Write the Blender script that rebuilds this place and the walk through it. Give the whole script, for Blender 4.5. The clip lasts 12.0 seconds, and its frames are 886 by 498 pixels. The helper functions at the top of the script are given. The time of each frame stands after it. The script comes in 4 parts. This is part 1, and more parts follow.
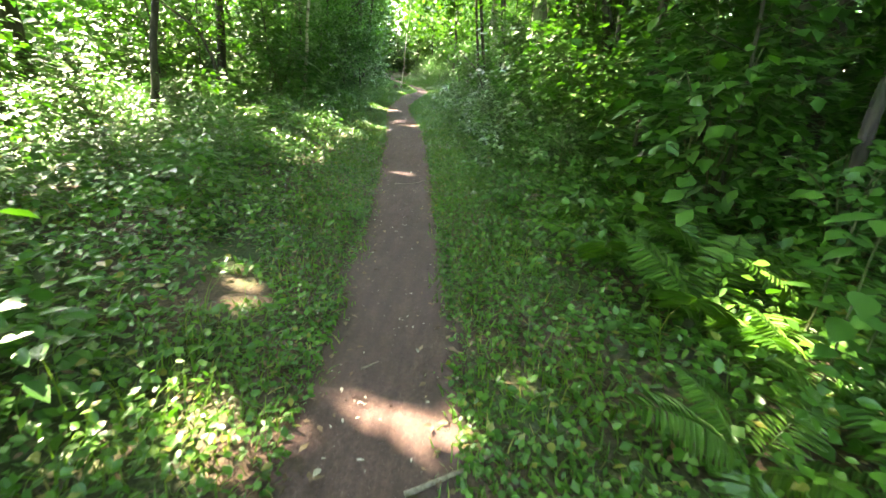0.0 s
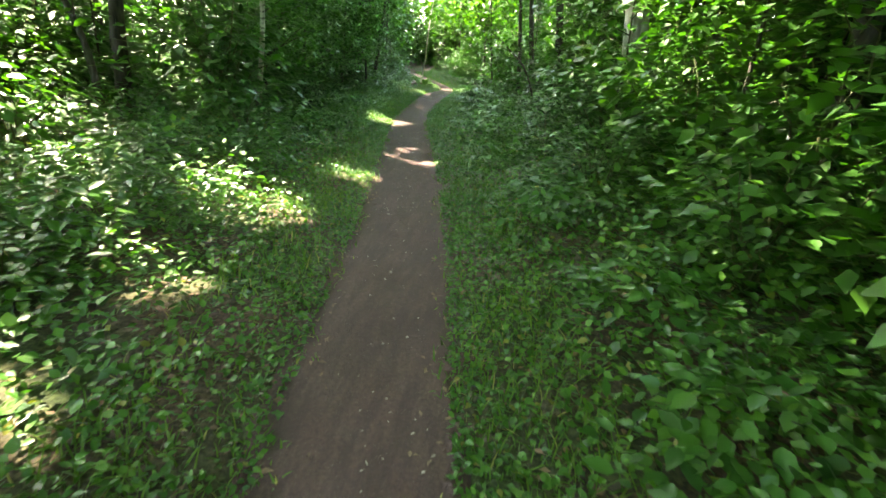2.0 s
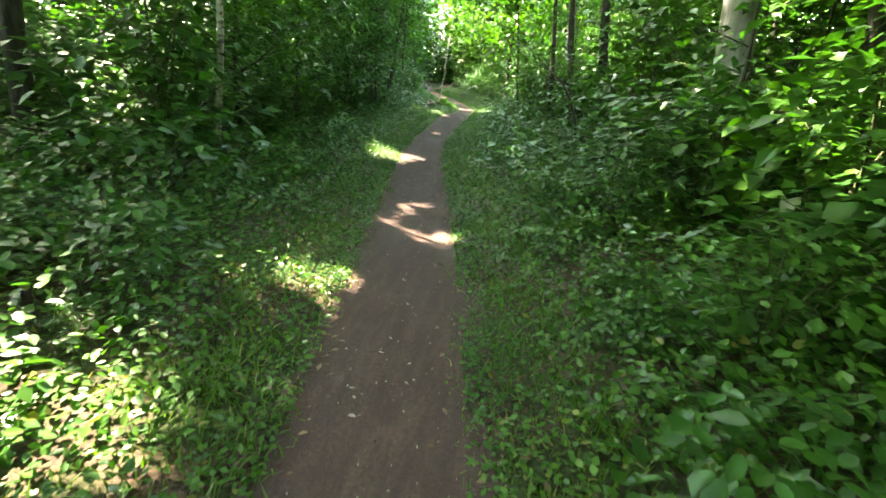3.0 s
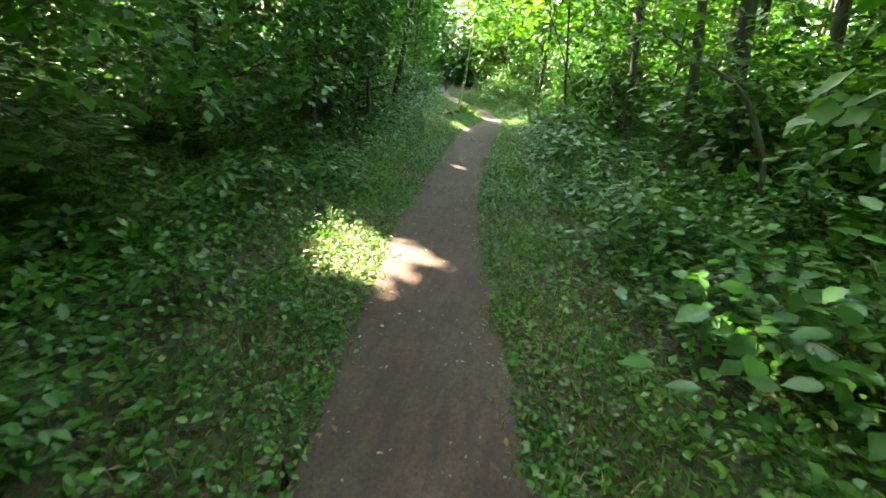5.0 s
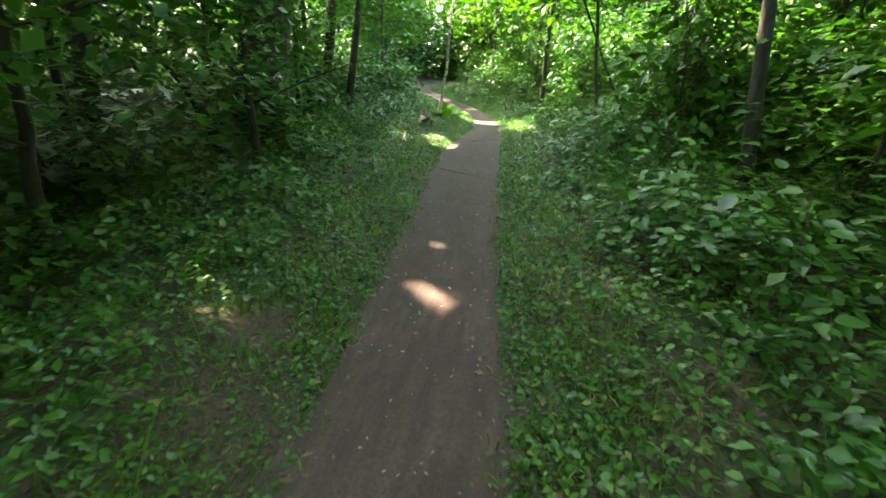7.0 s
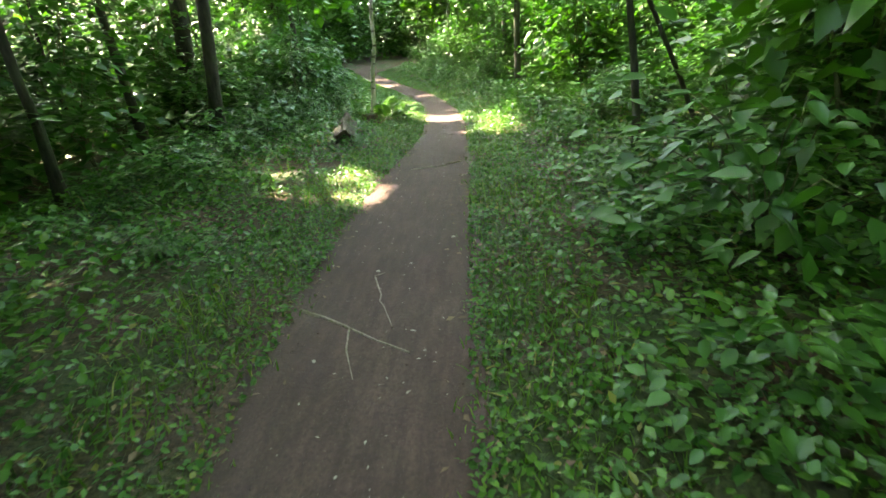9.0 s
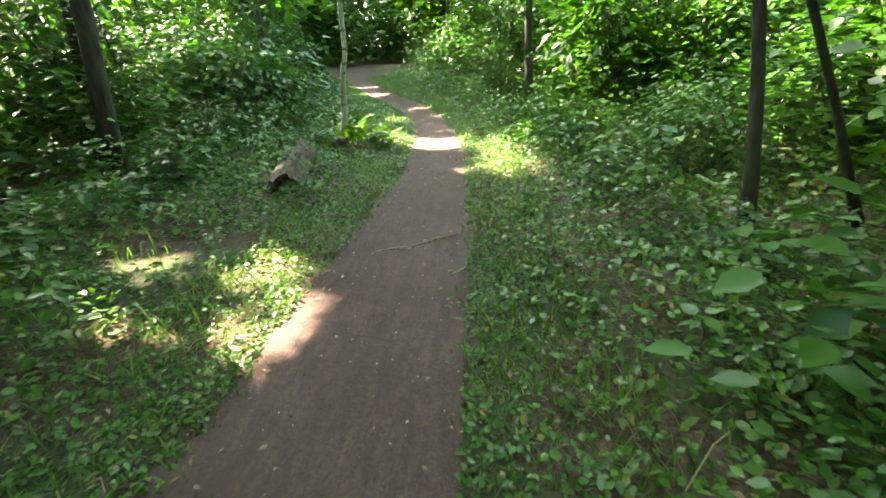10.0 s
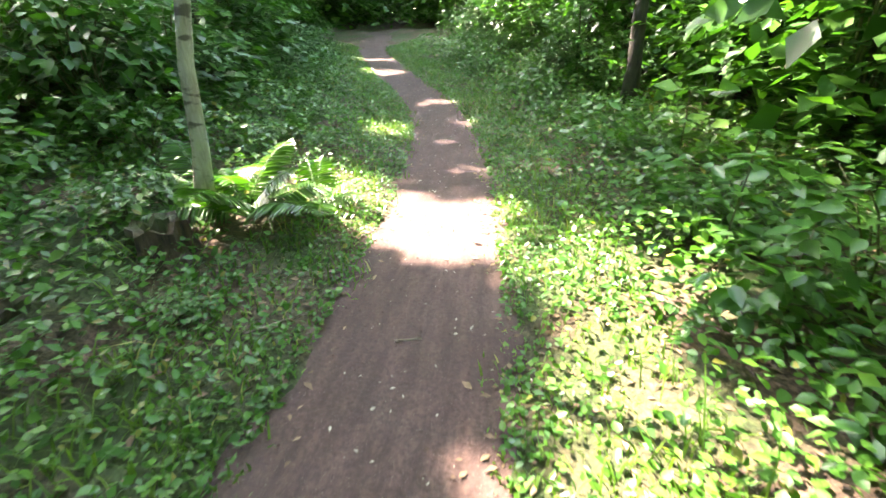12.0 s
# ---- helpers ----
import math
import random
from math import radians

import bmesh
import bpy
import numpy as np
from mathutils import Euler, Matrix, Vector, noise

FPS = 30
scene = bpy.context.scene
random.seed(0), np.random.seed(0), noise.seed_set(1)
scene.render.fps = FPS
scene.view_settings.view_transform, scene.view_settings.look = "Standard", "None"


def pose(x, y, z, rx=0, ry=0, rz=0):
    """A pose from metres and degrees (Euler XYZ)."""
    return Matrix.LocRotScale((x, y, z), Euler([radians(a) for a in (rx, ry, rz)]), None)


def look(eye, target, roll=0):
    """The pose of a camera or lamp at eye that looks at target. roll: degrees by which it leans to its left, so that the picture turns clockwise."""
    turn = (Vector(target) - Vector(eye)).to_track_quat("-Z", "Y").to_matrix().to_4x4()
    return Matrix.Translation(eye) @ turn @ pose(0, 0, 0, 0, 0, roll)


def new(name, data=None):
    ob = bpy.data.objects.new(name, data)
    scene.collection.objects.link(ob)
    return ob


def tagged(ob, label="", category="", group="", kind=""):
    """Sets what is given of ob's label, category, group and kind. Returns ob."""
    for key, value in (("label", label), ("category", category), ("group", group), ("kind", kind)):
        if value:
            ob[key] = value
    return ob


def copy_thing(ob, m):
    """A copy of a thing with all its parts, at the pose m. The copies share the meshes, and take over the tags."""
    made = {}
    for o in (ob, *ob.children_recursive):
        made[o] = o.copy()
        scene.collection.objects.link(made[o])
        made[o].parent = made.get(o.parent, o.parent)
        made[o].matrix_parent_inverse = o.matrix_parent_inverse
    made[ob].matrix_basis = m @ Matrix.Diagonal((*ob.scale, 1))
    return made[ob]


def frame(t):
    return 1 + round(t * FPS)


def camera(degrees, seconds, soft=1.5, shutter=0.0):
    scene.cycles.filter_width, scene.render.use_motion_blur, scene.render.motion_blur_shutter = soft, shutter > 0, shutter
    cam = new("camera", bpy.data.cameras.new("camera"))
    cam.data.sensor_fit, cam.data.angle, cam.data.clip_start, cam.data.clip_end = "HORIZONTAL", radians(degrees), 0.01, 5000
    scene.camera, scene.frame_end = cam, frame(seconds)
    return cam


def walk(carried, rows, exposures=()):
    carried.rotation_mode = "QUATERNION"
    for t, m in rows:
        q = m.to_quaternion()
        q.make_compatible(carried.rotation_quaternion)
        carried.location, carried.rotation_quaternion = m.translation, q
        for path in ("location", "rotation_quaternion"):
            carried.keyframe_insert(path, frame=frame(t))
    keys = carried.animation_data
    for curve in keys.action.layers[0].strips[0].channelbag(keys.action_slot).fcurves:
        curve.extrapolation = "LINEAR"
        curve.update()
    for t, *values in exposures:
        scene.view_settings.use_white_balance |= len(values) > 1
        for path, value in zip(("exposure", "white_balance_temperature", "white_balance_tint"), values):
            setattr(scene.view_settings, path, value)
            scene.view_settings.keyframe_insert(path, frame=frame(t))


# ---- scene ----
cam = camera(89.6, 12.0, soft=1.6, shutter=0.1)
# seconds, place, yaw, pitch, roll
PATH_ROWS = [
    (0, (0.602, -0.878, 1.370), 3.66, -21.57, -3.43),
    (0.5, (0.497, 0.537, 1.394), 3.87, -21.17, -3.50),
    (1, (0.355, 1.942, 1.409), 4.81, -20.86, -3.22),
    (1.5, (0.184, 3.312, 1.461), 5.59, -21.21, -3.96),
    (2, (0.032, 4.594, 1.457), 6.67, -22.60, -4.86),
    (2.5, (-0.131, 5.918, 1.480), 7.49, -21.79, -5.48),
    (3, (-0.349, 7.212, 1.512), 8.93, -20.92, -5.32),
    (3.2, (-0.428, 7.702, 1.511), 9.25, -20.76, -5.16),
    (3.6, (-0.654, 8.766, 1.491), 9.57, -20.73, -5.32),
    (4, (-0.879, 9.831, 1.471), 9.89, -20.69, -5.47),
    (4.4, (-1.105, 10.895, 1.452), 10.21, -20.65, -5.62),
    (4.8, (-1.331, 11.959, 1.432), 10.53, -20.61, -5.77),
    (5, (-1.416, 12.478, 1.436), 10.76, -20.71, -5.46),
    (5.5, (-1.597, 13.731, 1.439), 11.03, -21.23, -5.49),
    (6, (-1.751, 14.938, 1.457), 10.16, -21.44, -4.80),
    (6.5, (-1.923, 16.285, 1.438), 9.27, -21.39, -3.14),
    (7, (-2.052, 17.734, 1.463), 8.96, -21.43, -2.38),
    (7.5, (-2.060, 19.051, 1.422), 7.66, -23.04, -0.75),
    (7.7, (-2.088, 19.585, 1.427), 7.42, -23.28, 0.20),
    (8.1, (-2.097, 20.567, 1.439), 6.51, -23.58, 1.27),
    (8.5, (-2.105, 21.549, 1.452), 5.59, -23.88, 2.35),
    (8.9, (-2.114, 22.531, 1.464), 4.67, -24.19, 3.42),
    (9.3, (-2.122, 23.512, 1.477), 3.75, -24.49, 4.49),
    (9.5, (-2.130, 24.044, 1.498), 3.98, -23.55, 3.91),
    (10, (-2.154, 25.323, 1.487), 4.63, -23.92, 3.06),
    (10.5, (-2.217, 26.597, 1.463), 6.30, -24.70, 3.95),
    (11, (-2.240, 27.849, 1.465), 6.61, -25.77, 5.13),
    (11.5, (-2.291, 29.041, 1.416), 7.18, -27.82, 2.76),
    (12, (-2.408, 30.376, 1.325), 10.43, -27.18, 0.58),
]
walk(cam, [(t, pose(x, y, z, 90 + pitch, roll, yaw)) for t, (x, y, z), yaw, pitch, roll in PATH_ROWS],
     [(0, 5.55, 9100, 12), (2, 5.3, 9100, 7), (5.0, 5.38, 9200, 7), (7.5, 5.3, 9200, 7), (9.5, 5.3, 9300, 8), (12, 5.45, 8000, 18)])

# ---- light ----
SUN_TO = Vector((-0.53, 0.33, 0.78)).normalized()      # towards the sun
world = bpy.data.worlds.new("world")
scene.world = world
world.use_nodes = True
wn = world.node_tree.nodes
sky = wn.new("ShaderNodeTexSky")
sky.sky_type, sky.sun_disc = "NISHITA", False
sky.sun_elevation = math.asin(SUN_TO.z)
sky.sun_rotation = math.atan2(SUN_TO.x, SUN_TO.y)
world.node_tree.links.new(sky.outputs[0], wn["Background"].inputs[0])
wn["Background"].inputs[1].default_value = 0.15
sun = new("sun", bpy.data.lights.new("sun", "SUN"))
sun.data.energy, sun.data.angle, sun.data.color = 2.3, radians(0.7), (1.0, 0.985, 0.955)
sun.matrix_world = look(SUN_TO * 60, (0, 0, 0))


# ---- materials ----
def material(name):
    m = bpy.data.materials.new(name)
    m.use_nodes = True
    nt = m.node_tree
    return m, nt, nt.nodes["Principled BSDF"]


def add(nt, kind, **kw):
    n = nt.nodes.new(kind)
    for key, value in kw.items():
        n.inputs[key.replace("_", " ")].default_value = value
    return n


def ramp(nt, fac, stops):
    n = nt.nodes.new("ShaderNodeValToRGB")
    while len(n.color_ramp.elements) < len(stops):
        n.color_ramp.elements.new(0.5)
    for e, (p, col) in zip(n.color_ramp.elements, stops):
        e.position, e.color = p, (*col, 1)
    nt.links.new(fac, n.inputs[0])
    return n.outputs[0]


def mix(nt, fac, a, b, blend="MIX"):
    n = nt.nodes.new("ShaderNodeMix")
    n.data_type, n.blend_type = "RGBA", blend
    for socket, value in ((n.inputs[0], fac), (n.inputs[6], a), (n.inputs[7], b)):
        if isinstance(value, (float, int)):
            socket.default_value = value
        elif isinstance(value, tuple):
            socket.default_value = (*value, 1)
        else:
            nt.links.new(value, socket)
    return n.outputs[2]


def noise_tex(nt, scale, detail=4.0, rough=0.55):
    co = nt.nodes.new("ShaderNodeNewGeometry")
    n = add(nt, "ShaderNodeTexNoise", Scale=scale, Detail=detail, Roughness=rough)
    nt.links.new(co.outputs["Position"], n.inputs["Vector"])
    return n.outputs["Fac"]


def bump(nt, bsdf, height, strength, distance):
    n = add(nt, "ShaderNodeBump", Strength=strength, Distance=distance)
    nt.links.new(height, n.inputs["Height"])
    nt.links.new(n.outputs[0], bsdf.inputs["Normal"])


def leaf_material(name, dark, mid, light, through_light=0.32, rough=0.4, odd=None):
    """Foliage: each leaf its own shade, drifting over the place, and light that shines through."""
    m, nt, b = material(name)
    geo = nt.nodes.new("ShaderNodeNewGeometry")
    info = nt.nodes.new("ShaderNodeObjectInfo")
    own = ramp(nt, geo.outputs["Random Per Island"], [(0.0, dark), (0.55, mid), (1.0, light)])
    place = ramp(nt, noise_tex(nt, 0.9, 2.0), [(0.3, (0.78, 0.88, 0.9)), (0.7, (1.2, 1.08, 0.85))])
    col = mix(nt, 1.0, own, place, "MULTIPLY")
    plant = ramp(nt, info.outputs["Random"], [(0.0, (0.8, 0.9, 0.9)), (1.0, (1.18, 1.08, 0.95))])
    col = mix(nt, 1.0, col, plant, "MULTIPLY")
    if odd:
        rare = ramp(nt, geo.outputs["Random Per Island"], [(0.962, (0, 0, 0)), (0.968, (1, 1, 1))])
        col = mix(nt, rare, col, odd)
    nt.links.new(col, b.inputs["Base Color"])
    b.inputs["Roughness"].default_value = rough
    b.inputs["Specular IOR Level"].default_value = 0.42
    t = nt.nodes.new("ShaderNodeBsdfTranslucent")
    nt.links.new(mix(nt, 1.0, col, (1.05, 1.35, 0.5), "MULTIPLY"), t.inputs[0])
    s = nt.nodes.new("ShaderNodeMixShader")
    s.inputs[0].default_value = through_light
    nt.links.new(b.outputs[0], s.inputs[1])
    nt.links.new(t.outputs[0], s.inputs[2])
    nt.links.new(s.outputs[0], nt.nodes["Material Output"].inputs[0])
    return m


def bark_material(name, dark, light, scale=14.0, moss=0.25, marks=False):
    m, nt, b = material(name)
    geo = nt.nodes.new("ShaderNodeNewGeometry")
    mp = add(nt, "ShaderNodeMapping", Scale=(1, 1, 0.22))
    nt.links.new(geo.outputs["Position"], mp.inputs[0])
    n = add(nt, "ShaderNodeTexNoise", Scale=scale, Detail=6.0, Roughness=0.65)
    nt.links.new(mp.outputs[0], n.inputs["Vector"])
    col = ramp(nt, n.outputs["Fac"], [(0.35, dark), (0.65, light)])
    if moss:
        where = ramp(nt, noise_tex(nt, 2.3, 3.0), [(0.5, (0, 0, 0)), (0.72, (moss * 2, moss * 2, moss * 2))])
        col = mix(nt, where, col, (0.06, 0.09, 0.03))
    if marks:
        m2 = add(nt, "ShaderNodeMapping", Scale=(1, 1, 2.6))
        nt.links.new(geo.outputs["Position"], m2.inputs[0])
        n2 = add(nt, "ShaderNodeTexNoise", Scale=6.0, Detail=3.0)
        nt.links.new(m2.outputs[0], n2.inputs["Vector"])
        col = mix(nt, ramp(nt, n2.outputs["Fac"], [(0.54, (0, 0, 0)), (0.62, (0.9, 0.9, 0.9))]), col, (0.09, 0.075, 0.06))
    nt.links.new(col, b.inputs["Base Color"])
    b.inputs["Roughness"].default_value = 0.9
    bump(nt, b, n.outputs["Fac"], 0.9, 0.03)
    return m


MAT_HERB = leaf_material("herb_leaf", (0.024, 0.090, 0.015), (0.044, 0.144, 0.021), (0.080, 0.200, 0.031), odd=(0.17, 0.17, 0.035))
MAT_GRASS = leaf_material("grass_blade", (0.045, 0.110, 0.017), (0.075, 0.160, 0.023), (0.120, 0.205, 0.040), 0.45, odd=(0.34, 0.30, 0.13))
MAT_SHRUB = leaf_material("shrub_leaf", (0.021, 0.085, 0.016), (0.036, 0.126, 0.021), (0.057, 0.167, 0.027))
MAT_BROAD = leaf_material("broad_leaf", (0.029, 0.111, 0.024), (0.044, 0.141, 0.030), (0.064, 0.178, 0.038), 0.4, 0.42)
MAT_FERN = leaf_material("fern_leaf", (0.032, 0.104, 0.015), (0.051, 0.141, 0.022), (0.073, 0.178, 0.028))
MAT_CROWN = leaf_material("crown_leaf", (0.032, 0.096, 0.016), (0.051, 0.137, 0.021), (0.079, 0.185, 0.027), 0.5)
MAT_BARK = bark_material("dark_bark", (0.014, 0.011, 0.009), (0.062, 0.050, 0.038))
MAT_GREY_BARK = bark_material("grey_bark", (0.16, 0.155, 0.14), (0.40, 0.39, 0.36), 9.0, 0.12)
MAT_PALE_BARK = bark_material("pale_bark", (0.27, 0.24, 0.19), (0.50, 0.46, 0.39), 18.0, 0.1, True)
MAT_STEM = bark_material("green_stem", (0.05, 0.07, 0.025), (0.11, 0.12, 0.05), 30.0, 0)
MAT_TWIG = bark_material("dry_twig", (0.17, 0.13, 0.095), (0.38, 0.31, 0.24), 40.0, 0)
MAT_LOG = bark_material("rotting_wood", (0.018, 0.012, 0.008), (0.105, 0.068, 0.042), 22.0, 0.7)


def soil_material():
    m, nt, b = material("trodden_soil")
    fine = noise_tex(nt, 55.0, 6.0, 0.7)
    broad = noise_tex(nt, 1.7, 4.0, 0.6)
    col = mix(nt, ramp(nt, broad, [(0.32, (0, 0, 0)), (0.68, (1, 1, 1))]), (0.082, 0.042, 0.033), (0.124, 0.073, 0.060))
    # dusty, less trodden borders with drifted litter
    edge = nt.nodes.new("ShaderNodeAttribute")
    edge.attribute_name = "across"
    wob = nt.nodes.new("ShaderNodeMath")
    wob.operation = "MULTIPLY_ADD"
    nt.links.new(noise_tex(nt, 5.0, 4.0, 0.7), wob.inputs[0])
    wob.inputs[1].default_value = 0.9
    nt.links.new(edge.outputs["Fac"], wob.inputs[2])
    col = mix(nt, ramp(nt, wob.outputs[0], [(1.0, (0, 0, 0)), (1.42, (1, 1, 1))]), col, (0.178, 0.122, 0.099))
    mp = add(nt, "ShaderNodeMapping", Scale=(1, 0.16, 1))
    gp = nt.nodes.new("ShaderNodeNewGeometry")
    nt.links.new(gp.outputs["Position"], mp.inputs[0])
    streak = add(nt, "ShaderNodeTexNoise", Scale=13.0, Detail=5.0, Roughness=0.7)
    nt.links.new(mp.outputs[0], streak.inputs["Vector"])
    col = mix(nt, ramp(nt, streak.outputs["Fac"], [(0.40, (0.75, 0.75, 0.75)), (0.62, (0, 0, 0))]), col, (0.052, 0.027, 0.022))
    col = mix(nt, ramp(nt, fine, [(0.35, (0.8, 0.8, 0.8)), (0.6, (0, 0, 0))]), col, (0.043, 0.024, 0.020))
    col = mix(nt, ramp(nt, noise_tex(nt, 190.0, 2.0), [(0.68, (0, 0, 0)), (0.73, (0.8, 0.8, 0.8))]), col, (0.26, 0.21, 0.17))
    nt.links.new(col, b.inputs["Base Color"])
    b.inputs["Roughness"].default_value = 0.95
    h = nt.nodes.new("ShaderNodeMath")
    h.operation = "ADD"
    nt.links.new(fine, h.inputs[0])
    nt.links.new(noise_tex(nt, 9.0, 3.0), h.inputs[1])
    bump(nt, b, h.outputs[0], 0.6, 0.02)
    return m


def ground_material():
    m, nt, b = material("forest_floor")
    fine = noise_tex(nt, 38.0, 5.0, 0.7)
    broad = noise_tex(nt, 1.1, 4.0, 0.6)
    earth = mix(nt, ramp(nt, fine, [(0.4, (0, 0, 0)), (0.62, (1, 1, 1))]), (0.034, 0.020, 0.012), (0.11, 0.069, 0.041))
    moss = mix(nt, ramp(nt, fine, [(0.4, (0, 0, 0)), (0.6, (1, 1, 1))]), (0.018, 0.032, 0.008), (0.05, 0.075, 0.02))
    col = mix(nt, ramp(nt, broad, [(0.42, (0, 0, 0)), (0.58, (1, 1, 1))]), earth, moss)
    nt.links.new(col, b.inputs["Base Color"])
    b.inputs["Roughness"].default_value = 1.0
    bump(nt, b, fine, 0.8, 0.03)
    return m


def plain(name, a, bcol, scale, rough=0.8):
    m, nt, b = material(name)
    geo = nt.nodes.new("ShaderNodeNewGeometry")
    col = mix(nt, geo.outputs["Random Per Island"], a, bcol)
    col = mix(nt, ramp(nt, noise_tex(nt, scale), [(0.3, (0.6, 0.6, 0.6)), (0.7, (0, 0, 0))]), col, tuple(x * 0.6 for x in a))
    nt.links.new(col, b.inputs["Base Color"])
    b.inputs["Roughness"].default_value = rough
    return m


MAT_SOIL = soil_material()
MAT_GROUND = ground_material()
MAT_LITTER = plain("dry_leaf", (0.11, 0.065, 0.035), (0.30, 0.20, 0.11), 30.0)
MAT_PETAL = plain("pale_fallen_leaf", (0.24, 0.20, 0.15), (0.52, 0.47, 0.37), 60.0)

# ---- plan: the trail's middle and half width along y ----
TRAIL_Y = (-12, -4, 0.8, 2.2, 5.4, 6.7, 8.7, 11, 15.5, 17.5, 19.4, 21.9, 23.6, 26, 28, 29, 30.3, 32.2, 34.6, 36.5, 38.3, 40.3, 44.7, 50, 60, 75)
TRAIL_X = (1.5, .75, .30, .15, -.26, -.44, -.74, -1.13, -1.95, -2.24, -2.42, -2.56, -2.68, -2.84, -2.85, -2.84, -2.79, -2.87, -3.15, -3.52, -4.1, -5.2, -7.3, -8.8, -9.8, -10.5)
TRAIL_W = (.36, .36, .35, .34, .38, .43, .44, .47, .47, .45, .46, .48, .53, .61, .59, .56, .47, .45, .44, .44, .45, .48, .5, .5, .5, .5)
rng = np.random.default_rng(7)


FINE_Y = np.arange(-14, 77, 0.1)
SOFT = np.hanning(41) / np.hanning(41).sum()
FINE_X = np.convolve(np.pad(np.interp(FINE_Y, TRAIL_Y, TRAIL_X), 20, "edge"), SOFT, "valid")
FINE_W = np.convolve(np.pad(np.interp(FINE_Y, TRAIL_Y, TRAIL_W), 20, "edge"), SOFT, "valid")


def trail_x(y):
    return np.interp(y, FINE_Y, FINE_X)


def trail_w(y):
    return np.interp(y, FINE_Y, FINE_W)


def waves(x, y, s, k=0.0):
    """Cheap smooth unevenness between -1 and 1."""
    return (np.sin(x * s + 1.7 * np.sin(y * s * 0.7 + k)) + np.sin(y * s * 1.3 + 1.3 * np.sin(x * s * 0.9 + 2 + k)) + np.sin((x + y) * s * 2.1 + k)) / 3


def side(x, y):
    """Metres from the trail's edge, below 0 on the trail; and which side (-1 left, 1 right)."""
    d = x - trail_x(y)
    return np.abs(d) - trail_w(y), np.sign(d)


def climb(y):
    """The ground rises gently past the bend."""
    return 0.062 * np.clip(np.asarray(y, float) - 37.2, 0, 24)


def height(x, y):
    x, y = np.asarray(x, float), np.asarray(y, float)
    e, s = side(x, y)
    e = e + (np.abs(e) < 0.5) * (0.07 * waves(x, y, 3.1, 6) + 0.05 * waves(x, y, 11.0, 2))
    h = -0.035 + 0.055 * np.clip((e + 0.06) / 0.16, 0, 1) + 0.06 * np.clip(e / 2.5, 0, 1)
    h = h + np.clip(e / 0.8, 0, 1) * (0.03 * waves(x, y, 1.6) + 0.012 * waves(x, y, 5.0, 1))
    h = h + np.where(s < 0, 0.16 * np.clip((e - 0.5) / 1.0, 0, 1) * np.exp(-((y - 31) / 5.0) ** 2), 0)
    return h + climb(y)


def mesh_np(name, verts, faces, mat, smooth=True):
    """One mesh from arrays; faces is an n x 3 or n x 4 array, or a list of such arrays."""
    me = bpy.data.meshes.new(name)
    groups = faces if isinstance(faces, list) else [faces]
    loops = np.concatenate([g.ravel() for g in groups]).astype(np.int32)
    totals = np.concatenate([np.full(len(g), g.shape[1]) for g in groups]).astype(np.int32)
    me.vertices.add(len(verts))
    me.vertices.foreach_set("co", np.ascontiguousarray(verts, np.float32).ravel())
    me.loops.add(len(loops))
    me.loops.foreach_set("vertex_index", loops)
    me.polygons.add(len(totals))
    me.polygons.foreach_set("loop_start", np.r_[0, np.cumsum(totals)[:-1]].astype(np.int32))
    me.polygons.foreach_set("use_smooth", np.full(len(totals), smooth))
    me.update(calc_edges=True)
    me.materials.append(mat)
    return me


def under(parent, name, me, label=""):
    ob = new(name, me)
    ob.parent = parent
    return tagged(ob, label)


# leaf shapes: x across, y along, z out of the leaf; triangles
OVATE = (np.array([(0, 0, 0), (-.38, .2, .07), (-.44, .55, .06), (0, 1, -.08), (.44, .55, .06), (.38, .2, .07)]),
         np.array([(0, 2, 1), (0, 3, 2), (0, 4, 3), (0, 5, 4)]))
RHOMB = (np.array([(0, 0, 0), (-.45, .45, .05), (0, 1, -.1), (.45, .45, .05)]), np.array([(0, 2, 1), (0, 3, 2)]))
BLADE = (np.array([(-.5, 0, 0), (.5, 0, 0), (-.38, .55, .0), (.38, .55, .0), (0, 1, -.22)]), np.array([(0, 1, 3), (0, 3, 2), (2, 3, 4)]))
BROAD = (np.array([(0, 0, 0), (-.24, .1, .03), (-.44, .3, .05), (-.4, .58, .04), (-.2, .82, 0), (0, 1, -.1), (.2, .82, 0), (.4, .58, .04),
                   (.44, .3, .05), (.24, .1, .03), (0, .3, -.02), (0, .6, -.03), (0, .82, -.06)]),
         np.array([(0, 10, 1), (1, 10, 2), (2, 10, 11), (2, 11, 3), (3, 11, 12), (3, 12, 4), (4, 12, 5), (5, 12, 6), (6, 12, 7), (7, 12, 11),
                   (7, 11, 8), (8, 11, 10), (8, 10, 9), (9, 10, 0)]))


